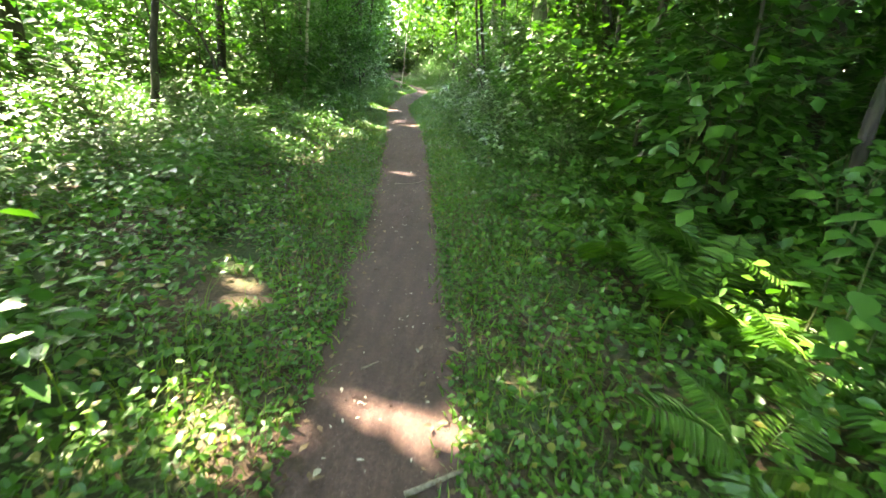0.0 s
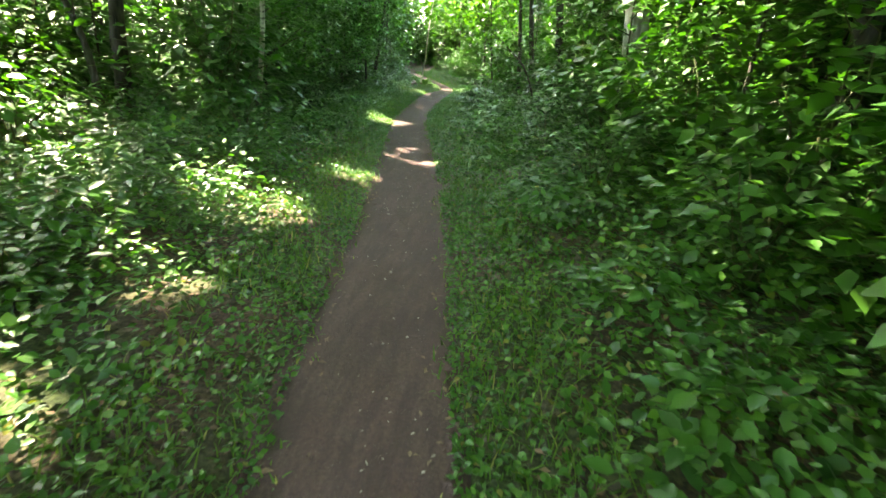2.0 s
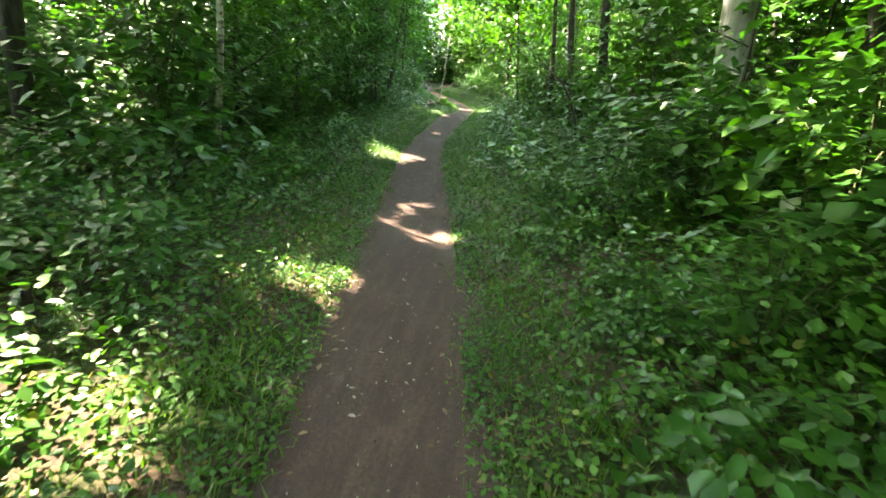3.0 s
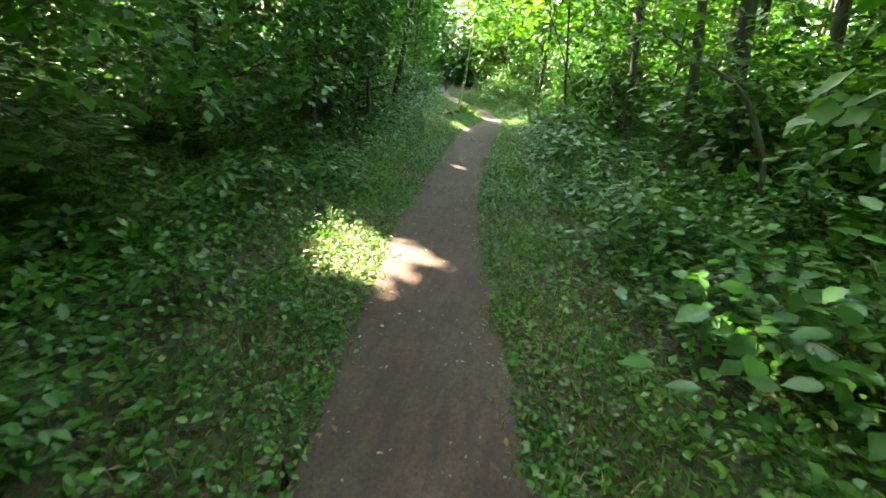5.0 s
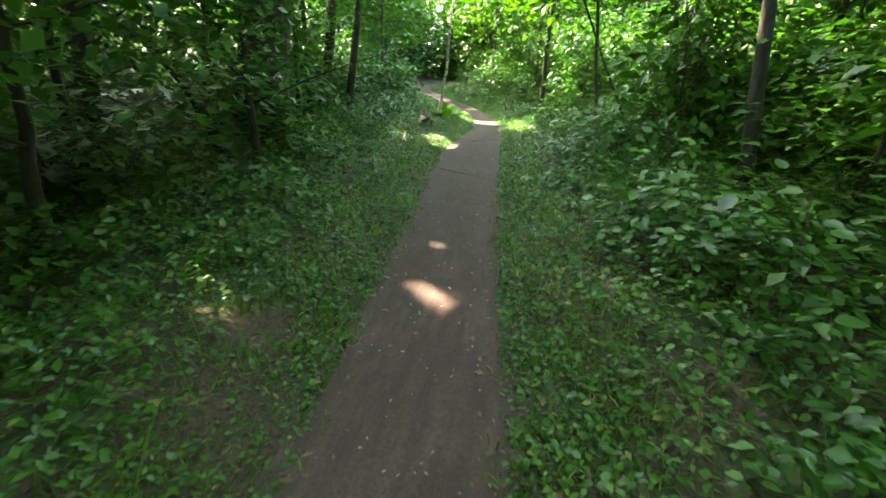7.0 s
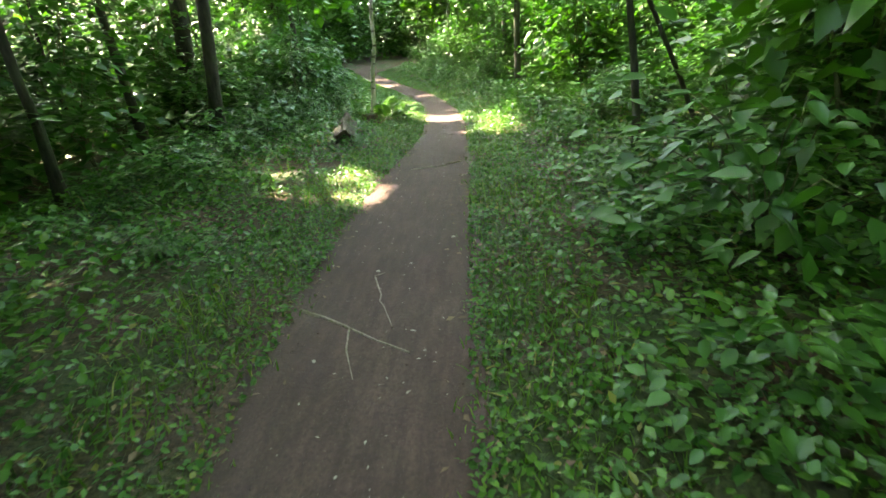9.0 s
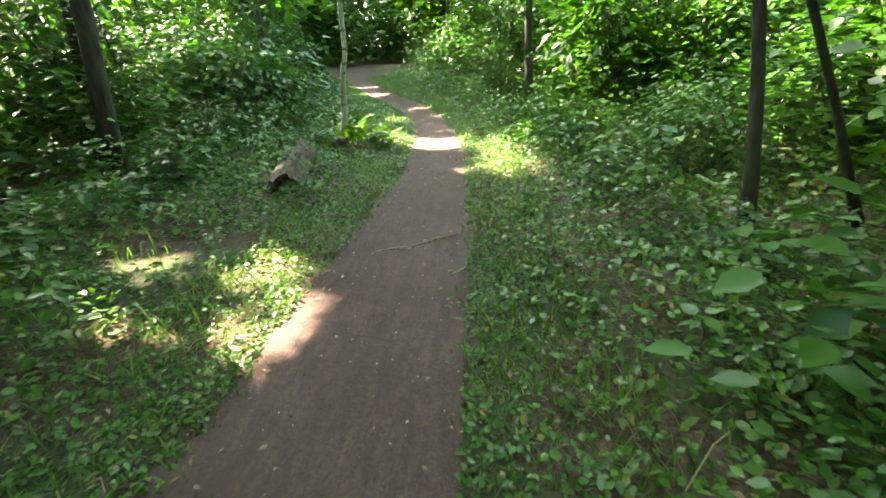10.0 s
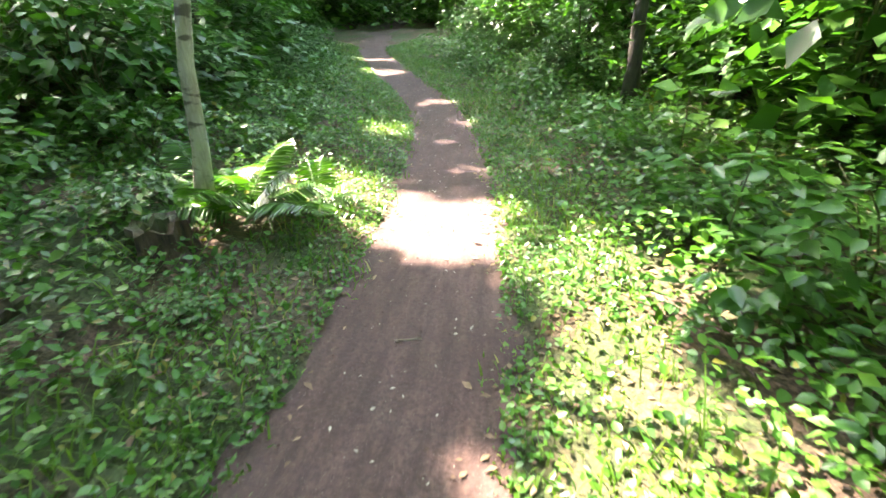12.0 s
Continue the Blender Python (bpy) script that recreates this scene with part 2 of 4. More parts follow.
def leaves(p, yaw, rise, roll, length, width, shape):
    """Vertices and faces of many leaves: base points p, heading, rise above level and roll in radians, sizes in metres."""
    n = len(p)
    d = np.c_[np.cos(yaw) * np.cos(rise), np.sin(yaw) * np.cos(rise), np.sin(rise)]
    s = np.c_[np.sin(yaw), -np.cos(yaw), np.zeros(n)]
    up = np.cross(s, d)
    s2 = s * np.cos(roll)[:, None] + up * np.sin(roll)[:, None]
    up2 = np.cross(s2, d)
    t, f = shape
    v = (p[:, None] + t[None, :, 0, None] * (width[:, None, None] * s2[:, None]) + t[None, :, 1, None] * (length[:, None, None] * d[:, None])
         + t[None, :, 2, None] * (length[:, None, None] * up2[:, None]))
    faces = (np.arange(n)[:, None, None] * len(t) + f[None]).reshape(-1, 3)
    return v.reshape(-1, 3), faces


def tube(points, radii, sides=7, wobble=0.0):
    """A tapered limb through points; vertices and quads, with a closed end."""
    points, radii = np.asarray(points, float), np.asarray(radii, float)
    way = np.gradient(points, axis=0)
    way /= np.linalg.norm(way, axis=1)[:, None] + 1e-9
    ref = np.where(np.abs(way[:, 2:3]) > 0.9, np.array([[1.0, 0, 0]]), np.array([[0, 0, 1.0]]))
    a = np.cross(ref, way)
    a /= np.linalg.norm(a, axis=1)[:, None]
    b = np.cross(way, a)
    ang = np.arange(sides) * 2 * np.pi / sides
    r = radii[:, None] * (1 + wobble * rng.uniform(-1, 1, (len(points), sides)))
    v = points[:, None] + r[..., None] * (np.cos(ang)[None, :, None] * a[:, None] + np.sin(ang)[None, :, None] * b[:, None])
    v = np.concatenate([v.reshape(-1, 3), points[-1:], points[:1]])
    k, j = np.meshgrid(np.arange(len(points) - 1), np.arange(sides), indexing="ij")
    j2 = (j + 1) % sides
    q = np.stack([k * sides + j, k * sides + j2, (k + 1) * sides + j2, (k + 1) * sides + j], -1).reshape(-1, 4)
    last, first = len(points) * sides, len(points) * sides + 1
    o = (len(points) - 1) * sides
    caps = np.array([(o + i, o + (i + 1) % sides, last, last) for i in range(sides)] + [((i + 1) % sides, i, first, first) for i in range(sides)])
    return v, q, caps[:, :3]


def join(parts):
    """Joins (vertices, faces...) lists into one set of arrays."""
    vs, fs, n = [], {3: [], 4: []}, 0
    for v, *groups in parts:
        for g in groups:
            fs[g.shape[1]].append(g + n)
        vs.append(v)
        n += len(v)
    return np.concatenate(vs), [np.concatenate(g) for g in fs.values() if g]


# ---- sunlit patches on the ground: middle x, y, half sizes, turn in degrees ----
PATCHES = [
    (.15, .57, .34, .2, 8), (.59, .50, .17, .16, 0), (.78, .72, .15, .2, 0), (-.38, .36, .24, .24, 0), (-.80, .18, .26, .16, 0), (-.77, 1.60, .17, .36, 20), (-.55, 1.3, .14, .2, 0),
    (2.35, 1.05, .36, .32, 0), (1.88, .45, .2, .14, 0), (-1.7, .9, .4, .3, 0),
    (-.46, 5.13, .13, .11, 20), (-.20, 5.38, .2, .12, 0), (-1.9, 5.6, .5, .4, 20), (-2.0, 8.3, .5, .5, 0), (-1.65, 10.0, .3, .4, 0), (-1.8, 6.8, .28, .2, 0),
    (-.90, 11.42, .36, .22, 8), (-1.5, 11.72, .15, .2, 0), (-1.45, 12.5, .14, .3, 0), (-2.16, 15.92, .22, .22, 0), (-2.24, 15.40, .24, .13, 10), (-2.15, 14.65, .14, .09, 0), (-2.78, 15.7, .26, .52, 10), (-2.4, 16.15, .2, .14, 0),
    (-2.98, 16.32, .16, .13, 0), (-3.48, 16.45, .14, .12, 0), (-2.7, 17.85, .09, .08, 0), (-2.38, 17.92, .11, .08, 0), (-2.2, 17.53, .08, .06, 0), (-2.41, 18.74, .17, .10, 5),
    (-2.30, 20.40, .22, .16, 10), (-2.57, 20.64, .16, .12, 0), (-2.69, 21.56, .11, .16, 0), (-3.72, 19.95, .25, .16, 0), (-4.1, 21.2, .14, .14, 0),
    (-3.48, 27.41, .26, .46, -20), (-3.85, 28.2, .34, .44, 0), (-4.75, 28.15, .28, .26, 0), (-4.2, 27.3, .25, .25, 0),
    (-4.35, 32.7, .3, .25, 0), (-2.97, 33.42, .56, .66, 0), (-4.12, 33.62, .62, .56, -12), (-2.0, 32.6, .40, .8, 0), (-1.92, 31.5, .34, .7, 0), (-1.75, 30.9, .25, .3, 0),
    (-2.65, 31.2, .2, .14, 0), (-2.48, 31.45, .17, .15, 0), (-2.98, 30.65, .16, .14, 0), (-2.5, 30.18, .19, .14, 0), (-3.17, 29.67, .13, .08, 0),
    (-3.1, 34.63, .34, .14, 0), (-3.55, 35.74, .2, .13, 0), (-4.05, 38.3, .46, .28, 0), (-6.1, 41.3, .6, .5, -25), (-6.9, 43.2, .7, .3, 0), (-3.4, 36.9, .3, .2, 0), (-4.3, 36.2, .4, .3, 0),
    (-1.3, 32.5, .25, .3, 0), (-1.45, 31.4, .2, .2, 0),
]


def shades_patch(x, y, low, top):
    """Whether a plant that stands at x, y would shade one of the sunlit patches."""
    for z in np.linspace(low, top, 6):
        gx, gy = x - SUN_TO.x / SUN_TO.z * z, y - SUN_TO.y / SUN_TO.z * z
        if any(abs(gx - p[0]) < p[2] + 0.35 and abs(gy - p[1]) < p[3] + 0.35 for p in PATCHES):
            return True
    return False


def lit(x, y, grow=0.0):
    """Where crown leaves are left out so the sun reaches low plants and ground."""
    out = np.zeros(len(x), bool)
    e, s = side(x, y)
    wob = 0.22 * waves(x, y, 9.0)
    for cx, cy, a, b, turn in PATCHES:
        c, w = math.cos(radians(turn)), math.sin(radians(turn))
        g = grow * min(1.0, (a + b) / 0.4)
        u, v = (c * (x - cx) + w * (y - cy)) / (a + g), (-w * (x - cx) + c * (y - cy)) / (b + g)
        out |= u * u + v * v < (1 + wob) ** 2
    n = waves(x, y, 1.15, 3) + 0.55 * waves(x, y, 3.7, 1)
    open_left = np.where((s < 0) & (y < 13), 0.68 * np.clip((e - 1.4) / 1.8, 0, 1), 0)
    far_left = np.where((s < 0) & (y > 26), 1.2 * np.clip((e - np.where(y < 32, 3.4, 1.9)) / 2.0, 0, 1), 0)
    far_right = np.where((s > 0) & (y > 20), np.where(y > 29, 0.7, 0.2) * np.clip((e - 3.0) / 2.0, 0, 1), 0)
    deep = np.where(s < 0, 1.0 * np.clip((e - 2.4) / 2.4, 0, 1), np.where(y < 14, 0.0, 0.3) * np.clip((e - 4.5) / 3.0, 0, 1))
    gloom = np.where((s > 0) & (y < 13), 0.8, 0) + np.where((y > 40) & (e < 7), 0.6, 0) + np.where((s > 0) & (y > 26) & (e < 2.5), 0.45, 0) + np.where((s < 0) & (y > 17) & (y < 26) & (e < 2.6), 0.4, 0)
    out |= (e > 0.7) & (n > 0.95 + gloom - open_left - far_left - far_right - deep)
    return out


# ---- ground, one sheet to the horizon ----
def ground_sheet():
    xs = np.r_[-600, -250, -120, -70, -45, -30, -22, -16, np.arange(-12, 8, 0.14), 8, 12, 17, 24, 35, 60, 120, 250, 600]
    ys = np.r_[-600, -200, -90, -40, -20, -12, np.arange(-7, 48, 0.2), 48, 52, 57, 63, 75, 100, 160, 300, 600]
    gx, gy = np.meshgrid(xs, ys)
    v = np.c_[gx.ravel(), gy.ravel(), height(gx.ravel(), gy.ravel())]
    j, i = np.meshgrid(np.arange(len(ys) - 1), np.arange(len(xs) - 1), indexing="ij")
    a = j * len(xs) + i
    q = np.stack([a, a + 1, a + 1 + len(xs), a + len(xs)], -1).reshape(-1, 4)
    return tagged(new("ground", mesh_np("ground", v, q, MAT_GROUND)), "brown forest floor of earth, moss and dead leaves", "ground", kind="structure")


def trail_strip():
    ys = np.arange(-8, 62, 0.1)
    u = np.linspace(-1, 1, 17)
    gy, gu = np.meshgrid(ys, u, indexing="ij")
    ragged = 1.34 + 0.10 * np.where(gu < 0, waves(gy * 0 + 3, gy, 2.3), waves(gy * 0 - 5, gy, 2.6, 2)) + 0.12 * waves(gu * 2, gy, 11.0) + 0.12 * waves(gu * 3, gy, 27.0, 4)
    x = trail_x(gy) + gu * trail_w(gy) * ragged
    z = 0.004 - 0.012 * (1 - gu ** 2) + 0.004 * waves(x, gy, 6.0) + 0.003 * waves(x, gy, 17.0, 1)
    z = np.where(np.abs(gu) > 0.99, -0.03, z) + climb(gy)
    v = np.c_[x.ravel(), gy.ravel(), z.ravel()]
    j, i = np.meshgrid(np.arange(len(ys) - 1), np.arange(16), indexing="ij")
    a = j * 17 + i
    q = np.stack([a, a + 1, a + 18, a + 17], -1).reshape(-1, 4)
    me = mesh_np("path", v, q, MAT_SOIL)
    me.attributes.new("across", "FLOAT", "POINT").data.foreach_set("value", (1.25 * np.abs(gu)).ravel().astype(np.float32))
    return tagged(new("path", me), "narrow trodden path of bare brown earth", "path", kind="structure")


ground_sheet()
trail_strip()


# ---- trees ----
def limb(start, way, length, r0, bend=0.25, steps=7, r1=0.12):
    way = np.array(way, float) / np.linalg.norm(way)
    pts, p = [], np.array(start, float)
    for k in range(steps + 1):
        pts.append(p.copy())
        p = p + way * length / steps
        way = way + rng.normal(0, bend / steps * 1.6, 3) + np.array([0, 0, 0.25 * bend / steps])
        way /= np.linalg.norm(way)
    return np.array(pts), np.linspace(r0, r0 * r1, steps + 1)


def tree(x, y, r, tall, lean=(0, 0), bark=None, spread=4.2, low=5.0, count=5500, label="", name="tree", sides=12, limbs=7, bent=0.03, size=(0.24, 0.44), leaf_mat=None):
    """A tree with a flared, slightly bent trunk, limbs, and a crown of separate leaves with gaps cut to shape the light
    below.
    """
    bark = bark or MAT_BARK
    z0 = float(height(x, y))
    root = tagged(new(name), label, "tree")
    root.location = (x, y, z0 - 0.05)
    k = np.linspace(0, 1, 16)
    off = np.cumsum(rng.normal(0, bent, (16, 2)), axis=0) * 0.6
    off -= off[0]
    pts = np.c_[lean[0] * k * tall + off[:, 0] * (k > 0.05), lean[1] * k * tall + off[:, 1] * (k > 0.05), k * tall]
    rad = r * (1 - 0.75 * k) * (1 + 0.5 * np.exp(-k * tall / 0.35))
    under(root, "trunk", mesh_np("trunk", *join([tube(pts, rad, sides, 0.06)]), bark))
    tips = []
    for i in range(limbs):
        f = rng.uniform(low / tall, 0.92)
        base = np.array([np.interp(f, k, pts[:, c]) for c in range(3)])
        a = i * 2.4 + rng.uniform(-0.5, 0.5)
        lp, lr = limb(base, (math.cos(a), math.sin(a), rng.uniform(0.25, 0.8)), spread * rng.uniform(0.7, 1.05), r * 0.36 * (1.15 - f), 0.5)
        under(root, "limb", mesh_np("limb", *join([tube(lp, lr, 6)]), bark))
        tips += [lp[3], lp[5], lp[7]]
    tips += [pts[-1], pts[-3]]
    tips = np.array(tips)
    c = tips[rng.integers(0, len(tips), count)]
    p = c + rng.normal(0, 1, (count, 3)) * np.array([1.0, 1.0, 0.55]) * spread * 0.27
    p[:, 2] = np.maximum(p[:, 2], low * 0.8 + rng.uniform(0, 0.6, count))
    gx = p[:, 0] + x - SUN_TO.x / SUN_TO.z * p[:, 2]
    gy = p[:, 1] + y - SUN_TO.y / SUN_TO.z * p[:, 2]
    e, s = side(p[:, 0] + x, p[:, 1] + y)
    q = p[:, 1] + y
    gap = np.where(s > 0, np.where(q < 15, 0.2, np.where(q < 26, 3.2, 1.0)), np.where(q < 15, 0.8, np.where(q < 26, 0.3, np.where(q < 32, 1.3, 2.3)))) * (q < 43)
    over = e < gap        # crown leaves above the trail are thinned to let sky light down
    # leaves between the sun and a chosen lit spot are dropped
    stays = ~lit(gx, gy, 0.13) & ~(over & (p[:, 2] > 3.0) & (rng.uniform(0, 1, count) < 0.85))
    stays &= ~((e < 1.1) & (p[:, 2] < 3.4))
    stays[0] = True
    p = p[stays]
    n = len(p)
    long = rng.uniform(*size, n)
    v, f = leaves(p, rng.uniform(0, 6.28, n), rng.normal(-0.2, 0.4, n), rng.normal(0, 0.5, n), long, long * 0.75, RHOMB)
    under(root, "crown", mesh_np("crown", v, f, leaf_mat or MAT_CROWN), "loose leafy green crown")
    return root


DARK = "slender forest tree with dark furrowed bark"
TREES = [   # x, y, trunk radius, height, lean, bark, label
    (-6.55, 12.3, .13, 10, (-.08, .05), None, "leaning slender dark-barked tree at the glade's edge"),
    (2.95, 14.7, .27, 15, (0, 0), MAT_GREY_BARK, "stout smooth grey-barked tree behind shrubs"),
    (-4.6, 13.3, .05, 9, (-.03, 0), MAT_PALE_BARK, "thin pale-barked young tree among dark shrubs"),
    (-6.4, 25.1, .41, 18, (.02, .02), None, "massive old tree with dark furrowed trunk"),
    (1.0, 24.0, .09, 10, (.02, .0), None, DARK), (2.3, 21.5, .15, 13, (-.02, 0), None, "dark tree trunk wrapped in dead vines"),
    (1.3, 20.6, .09, 11, (-.02, 0), None, DARK), (-.15, 28.7, .045, 9, (.0, 0), None, DARK), (.75, 28.8, .03, 7, (-.42, -.12), None, "thin dark stem leaning across shrubs"),
    (2.1, 30.0, .24, 15, (0.02, 0), MAT_GREY_BARK, "stout grey tree with ridged pale bark"),
    (-8.1, 31.9, .16, 14, (0, 0), None, DARK), (-6.8, 30.5, .11, 12, (.02, 0), None, DARK), (-7.5, 29.6, .07, 9, (-.16, 0), None, DARK),
    (-7.2, 19.5, .14, 12, (0, 0), None, DARK), (-7.0, 22.4, .12, 12.5, (0, 0), None, DARK), (-7.6, 25.4, .11, 12.5, (0, 0), None, DARK), (3.6, 9.5, .12, 11, (0, 0), None, DARK), (4.6, 4.6, .10, 10, (0.05, 0), None, DARK),
    # thin glade trees added for the shade of their crowns, above the view
    (-5.3, 7.4, .07, 11.5, (.05, 0), None, DARK), (-5.2, 3.2, .06, 11, (.05, 0), None, DARK), (-4.6, -1.2, .07, 11, (.05, 0), None, DARK),
]
# added trees whose high, unseen crowns keep the sun off the right side
for y in (0.6, 4.2, 7.6, 10.9, 13.6):
    TREES.append((4.3, y, .11, 12.5, (-.13, .02), None, DARK))
for x, y, r, tall, lean, bark, label in TREES:
    tilt = -0.13 * float(side(x, y)[1])      # they lean in over the trail, towards the light
    # leaf counts set by how much shade each unseen crown has to give
    tree(x, y, r, tall, (lean[0] + tilt, lean[1]), bark, label=label, count=(7500 if x < -3 else 6500 if y < 15 else 1300) if tall > 9.5 else 1300, spread=(4.6 if x < 2 else 4.2) if tall > 9.5 else 2.2, low=5.0 if tall > 9.5 else 4.2)
tree(-4.54, 32.87, .05, 7.5, (.10, .02), MAT_PALE_BARK, spread=1.5, low=3.0, count=900, label="thin pale spotted young birch beside the path", name="birch_tree", limbs=6, bent=0.05)

for x, y in ((-3.6, 46.5), (-6.0, 55.5), (-3.0, 52), (-12.5, 50.5), (-12.5, 57), (-9.8, 41.2), (-1.2, 41.5), (-1.0, 37.5), (-7.8, 37.6), (-11.0, 46), (-5.2, 60), (-13.5, 63), (-9.0, 66), (-2, 64)):
    tree(x, y, .1, 9.5, (0, 0), spread=3.6, low=2.6, count=2600, label="leafy forest tree with low hanging boughs", limbs=9)

# bushy trees with low boughs, added to block light and darken both sides
for x, y, tall, low, n in ((3.0, 5.6, 6.0, 1.5, 2300), (3.5, 2.6, 6.5, 1.7, 2000), (3.3, 8.4, 6.0, 1.6, 2000), (3.4, 11.2, 6.5, 1.9, 1700), (2.7, 26.2, 7, 2.1, 1500),
                           (-5.2, 14.9, 3.3, 0.8, 2100), (-5.4, 17.6, 3.1, 0.8, 2100), (-5.2, 20.2, 3.0, 0.8, 2100), (-5.0, 22.7, 3.0, 0.8, 2000), (-6.4, 21.6, 3.6, 0.9, 1800), (-6.6, 27.0, 7, 2.0, 1500)):
    tree(x, y, .055, tall, (-0.03 * float(side(x, y)[1]), 0), spread=2.3, low=low, count=2 * n, label="bushy understorey tree with dense low boughs", limbs=9, sides=7, size=(0.08, 0.15), leaf_mat=MAT_SHRUB)

# the wood around, clear of the trail; unseen crowns are fullest where they shade it
spots = []
for gx in np.arange(-22, 18, 4.6):
    for gy in np.arange(-14, 78, 4.6):
        x, y = gx + rng.uniform(-1.3, 1.3), gy + rng.uniform(-1.3, 1.3)
        e, s = side(x, y)
        if e < 5.2 or min((x - t[0]) ** 2 + (y - t[1]) ** 2 for t in TREES) < 6:
            continue
        spots.append((x, y, e))
for x, y, e in spots:
    tree(x, y, rng.uniform(.09, .2), rng.uniform(10, 15), (rng.normal(0, .02) - 0.06 * float(side(x, y)[1]), rng.normal(0, .02)), spread=4.6, count=7600 if -14.5 < x < -4 and -5 < y < 46 else 3000 if -17 < x < -4 and y > -9 else 5200 if y < 42 and x < 11 else 2600 if y > 44 else 1500,
         label="tall forest tree with a dark trunk", sides=8, limbs=5, low=4.6)

# ---- understorey shapes, each built once and then copied ----
def stems_and_leaves(n_branch, tall, spread, n_leaf, size, shape, thick=0.012, low=0.15, fuzz=0.13, flat=0.3, core=0, core_size=0.2):
    """Arching stems from one root and leaves set along them in loose tiers."""
    tubes, spine = [], []
    for i in range(n_branch):
        a = i * 2.4 + rng.uniform(-.4, .4)
        out = rng.uniform(0.25, 1.0) * spread
        top = tall * rng.uniform(0.55, 1.0) * (1.05 - 0.35 * out / spread)
        t = np.linspace(0, 1, 5)[:, None]
        bow = np.array([math.cos(a), math.sin(a), 0])
        p = bow * out * t ** 1.3 + np.array([0, 0, 1]) * top * np.sin(t * 1.75) / math.sin(1.75) * (1 - 0.12 * t)
        p += np.cumsum(rng.normal(0, 0.024 * tall, (5, 3)), axis=0) * (t > 0)
        tubes.append(tube(p, np.linspace(thick, thick * 0.25, 5), 3))
        spine.append(p)
    spine = np.array(spine)
    b, u = rng.integers(0, n_branch, n_leaf), rng.uniform(low, 1.0, n_leaf) ** 0.8 * 3.999
    k = u.astype(int)
    p = spine[b, k] + (spine[b, k + 1] - spine[b, k]) * (u - k)[:, None]
    p = p + rng.normal(0, 1, (n_leaf, 3)) * np.array([1, 1, 0.5]) * fuzz * spread
    p[:, 2] = np.maximum(p[:, 2], 0.04)
    away = np.arctan2(p[:, 1], p[:, 0]) + rng.normal(0, 0.9, n_leaf)
    s = size * rng.uniform(0.6, 1.25, n_leaf)
    outer = leaves(p, away, rng.normal(-0.12, flat, n_leaf), rng.normal(0, 0.35, n_leaf), s, s * rng.uniform(0.5, 0.72, n_leaf), shape)
    # larger leaves packed inside the plant, added to block light and darken its gaps
    a, r = rng.uniform(0, 6.28, core), 0.72 * spread * np.sqrt(rng.uniform(0, 1, core))
    q = np.c_[r * np.cos(a), r * np.sin(a), 0.03 + 0.68 * tall * rng.uniform(0, 1, core) * (1 - 0.5 * r / spread)]
    c = core_size * rng.uniform(0.7, 1.2, core)
    inner = leaves(q, a + rng.normal(0, 0.8, core), rng.normal(-0.2, 0.4, core), rng.normal(0, 0.4, core), c, c * 0.7, RHOMB)
    v, f = join([outer, inner])
    return join(tubes), (v, f[0])


def shrub(name, label, category, group, leaf_mat, **kw):
    (sv, sf), (lv, lf) = stems_and_leaves(**kw)
    root = tagged(new(name), label, category, group)
    under(root, "stem", mesh_np("stem", sv, sf, MAT_STEM))
    under(root, "foliage", mesh_np("foliage", lv, lf, leaf_mat))
    return root


def scatter(kinds, places):
    """Copies of the kinds at places of x, y, scale, stretch; the first use of each kind stands itself."""
    used = set()
    for i, (x, y, s, tall) in enumerate(places):
        ob = kinds[int(rng.integers(0, len(kinds)))]
        m = pose(x, y, float(height(x, y)) - 0.02, 0, 0, rng.uniform(0, 360)) @ Matrix.Diagonal((s, s, s * tall, 1))
        if ob in used:
            copy_thing(ob, m)
        else:
            used.add(ob)
            ob.matrix_basis = m
    for ob in kinds:
        if ob not in used:
            raise ValueError("a kind was not placed")


BUSH_LABEL = "tall leafy green bush in the understorey"
THICK_LABEL = "dense leafy shrub with small green leaves beside the path"
LOW_LABEL = "low leafy green shrub growing at the wood's floor"
SAPLING_LABEL = "slender young tree with tiers of green leaves"
bushes_far = [shrub("bush", BUSH_LABEL, "bush", "understorey bushes", MAT_SHRUB, n_branch=13, tall=2.7, spread=1.4, n_leaf=820, size=0.175, shape=RHOMB, thick=0.016, low=0.02, fuzz=0.2, core=300, core_size=0.21) for _ in range(4)]
bushes_near = [shrub("bush", THICK_LABEL, "bush", "bushes beside the path", MAT_SHRUB, n_branch=16, tall=1.7, spread=1.0, n_leaf=900, size=0.08, shape=OVATE, thick=0.011, low=0.02, fuzz=0.17, core=210, core_size=0.15) for _ in range(5)]
shrubs_low = [shrub("low_shrub", LOW_LABEL, "shrub", "low shrubs beside the path", MAT_SHRUB, n_branch=12, tall=0.6, spread=0.55, n_leaf=300, size=0.068, shape=OVATE, thick=0.005, low=0.05, fuzz=0.2, core=60, core_size=0.085) for _ in range(6)]



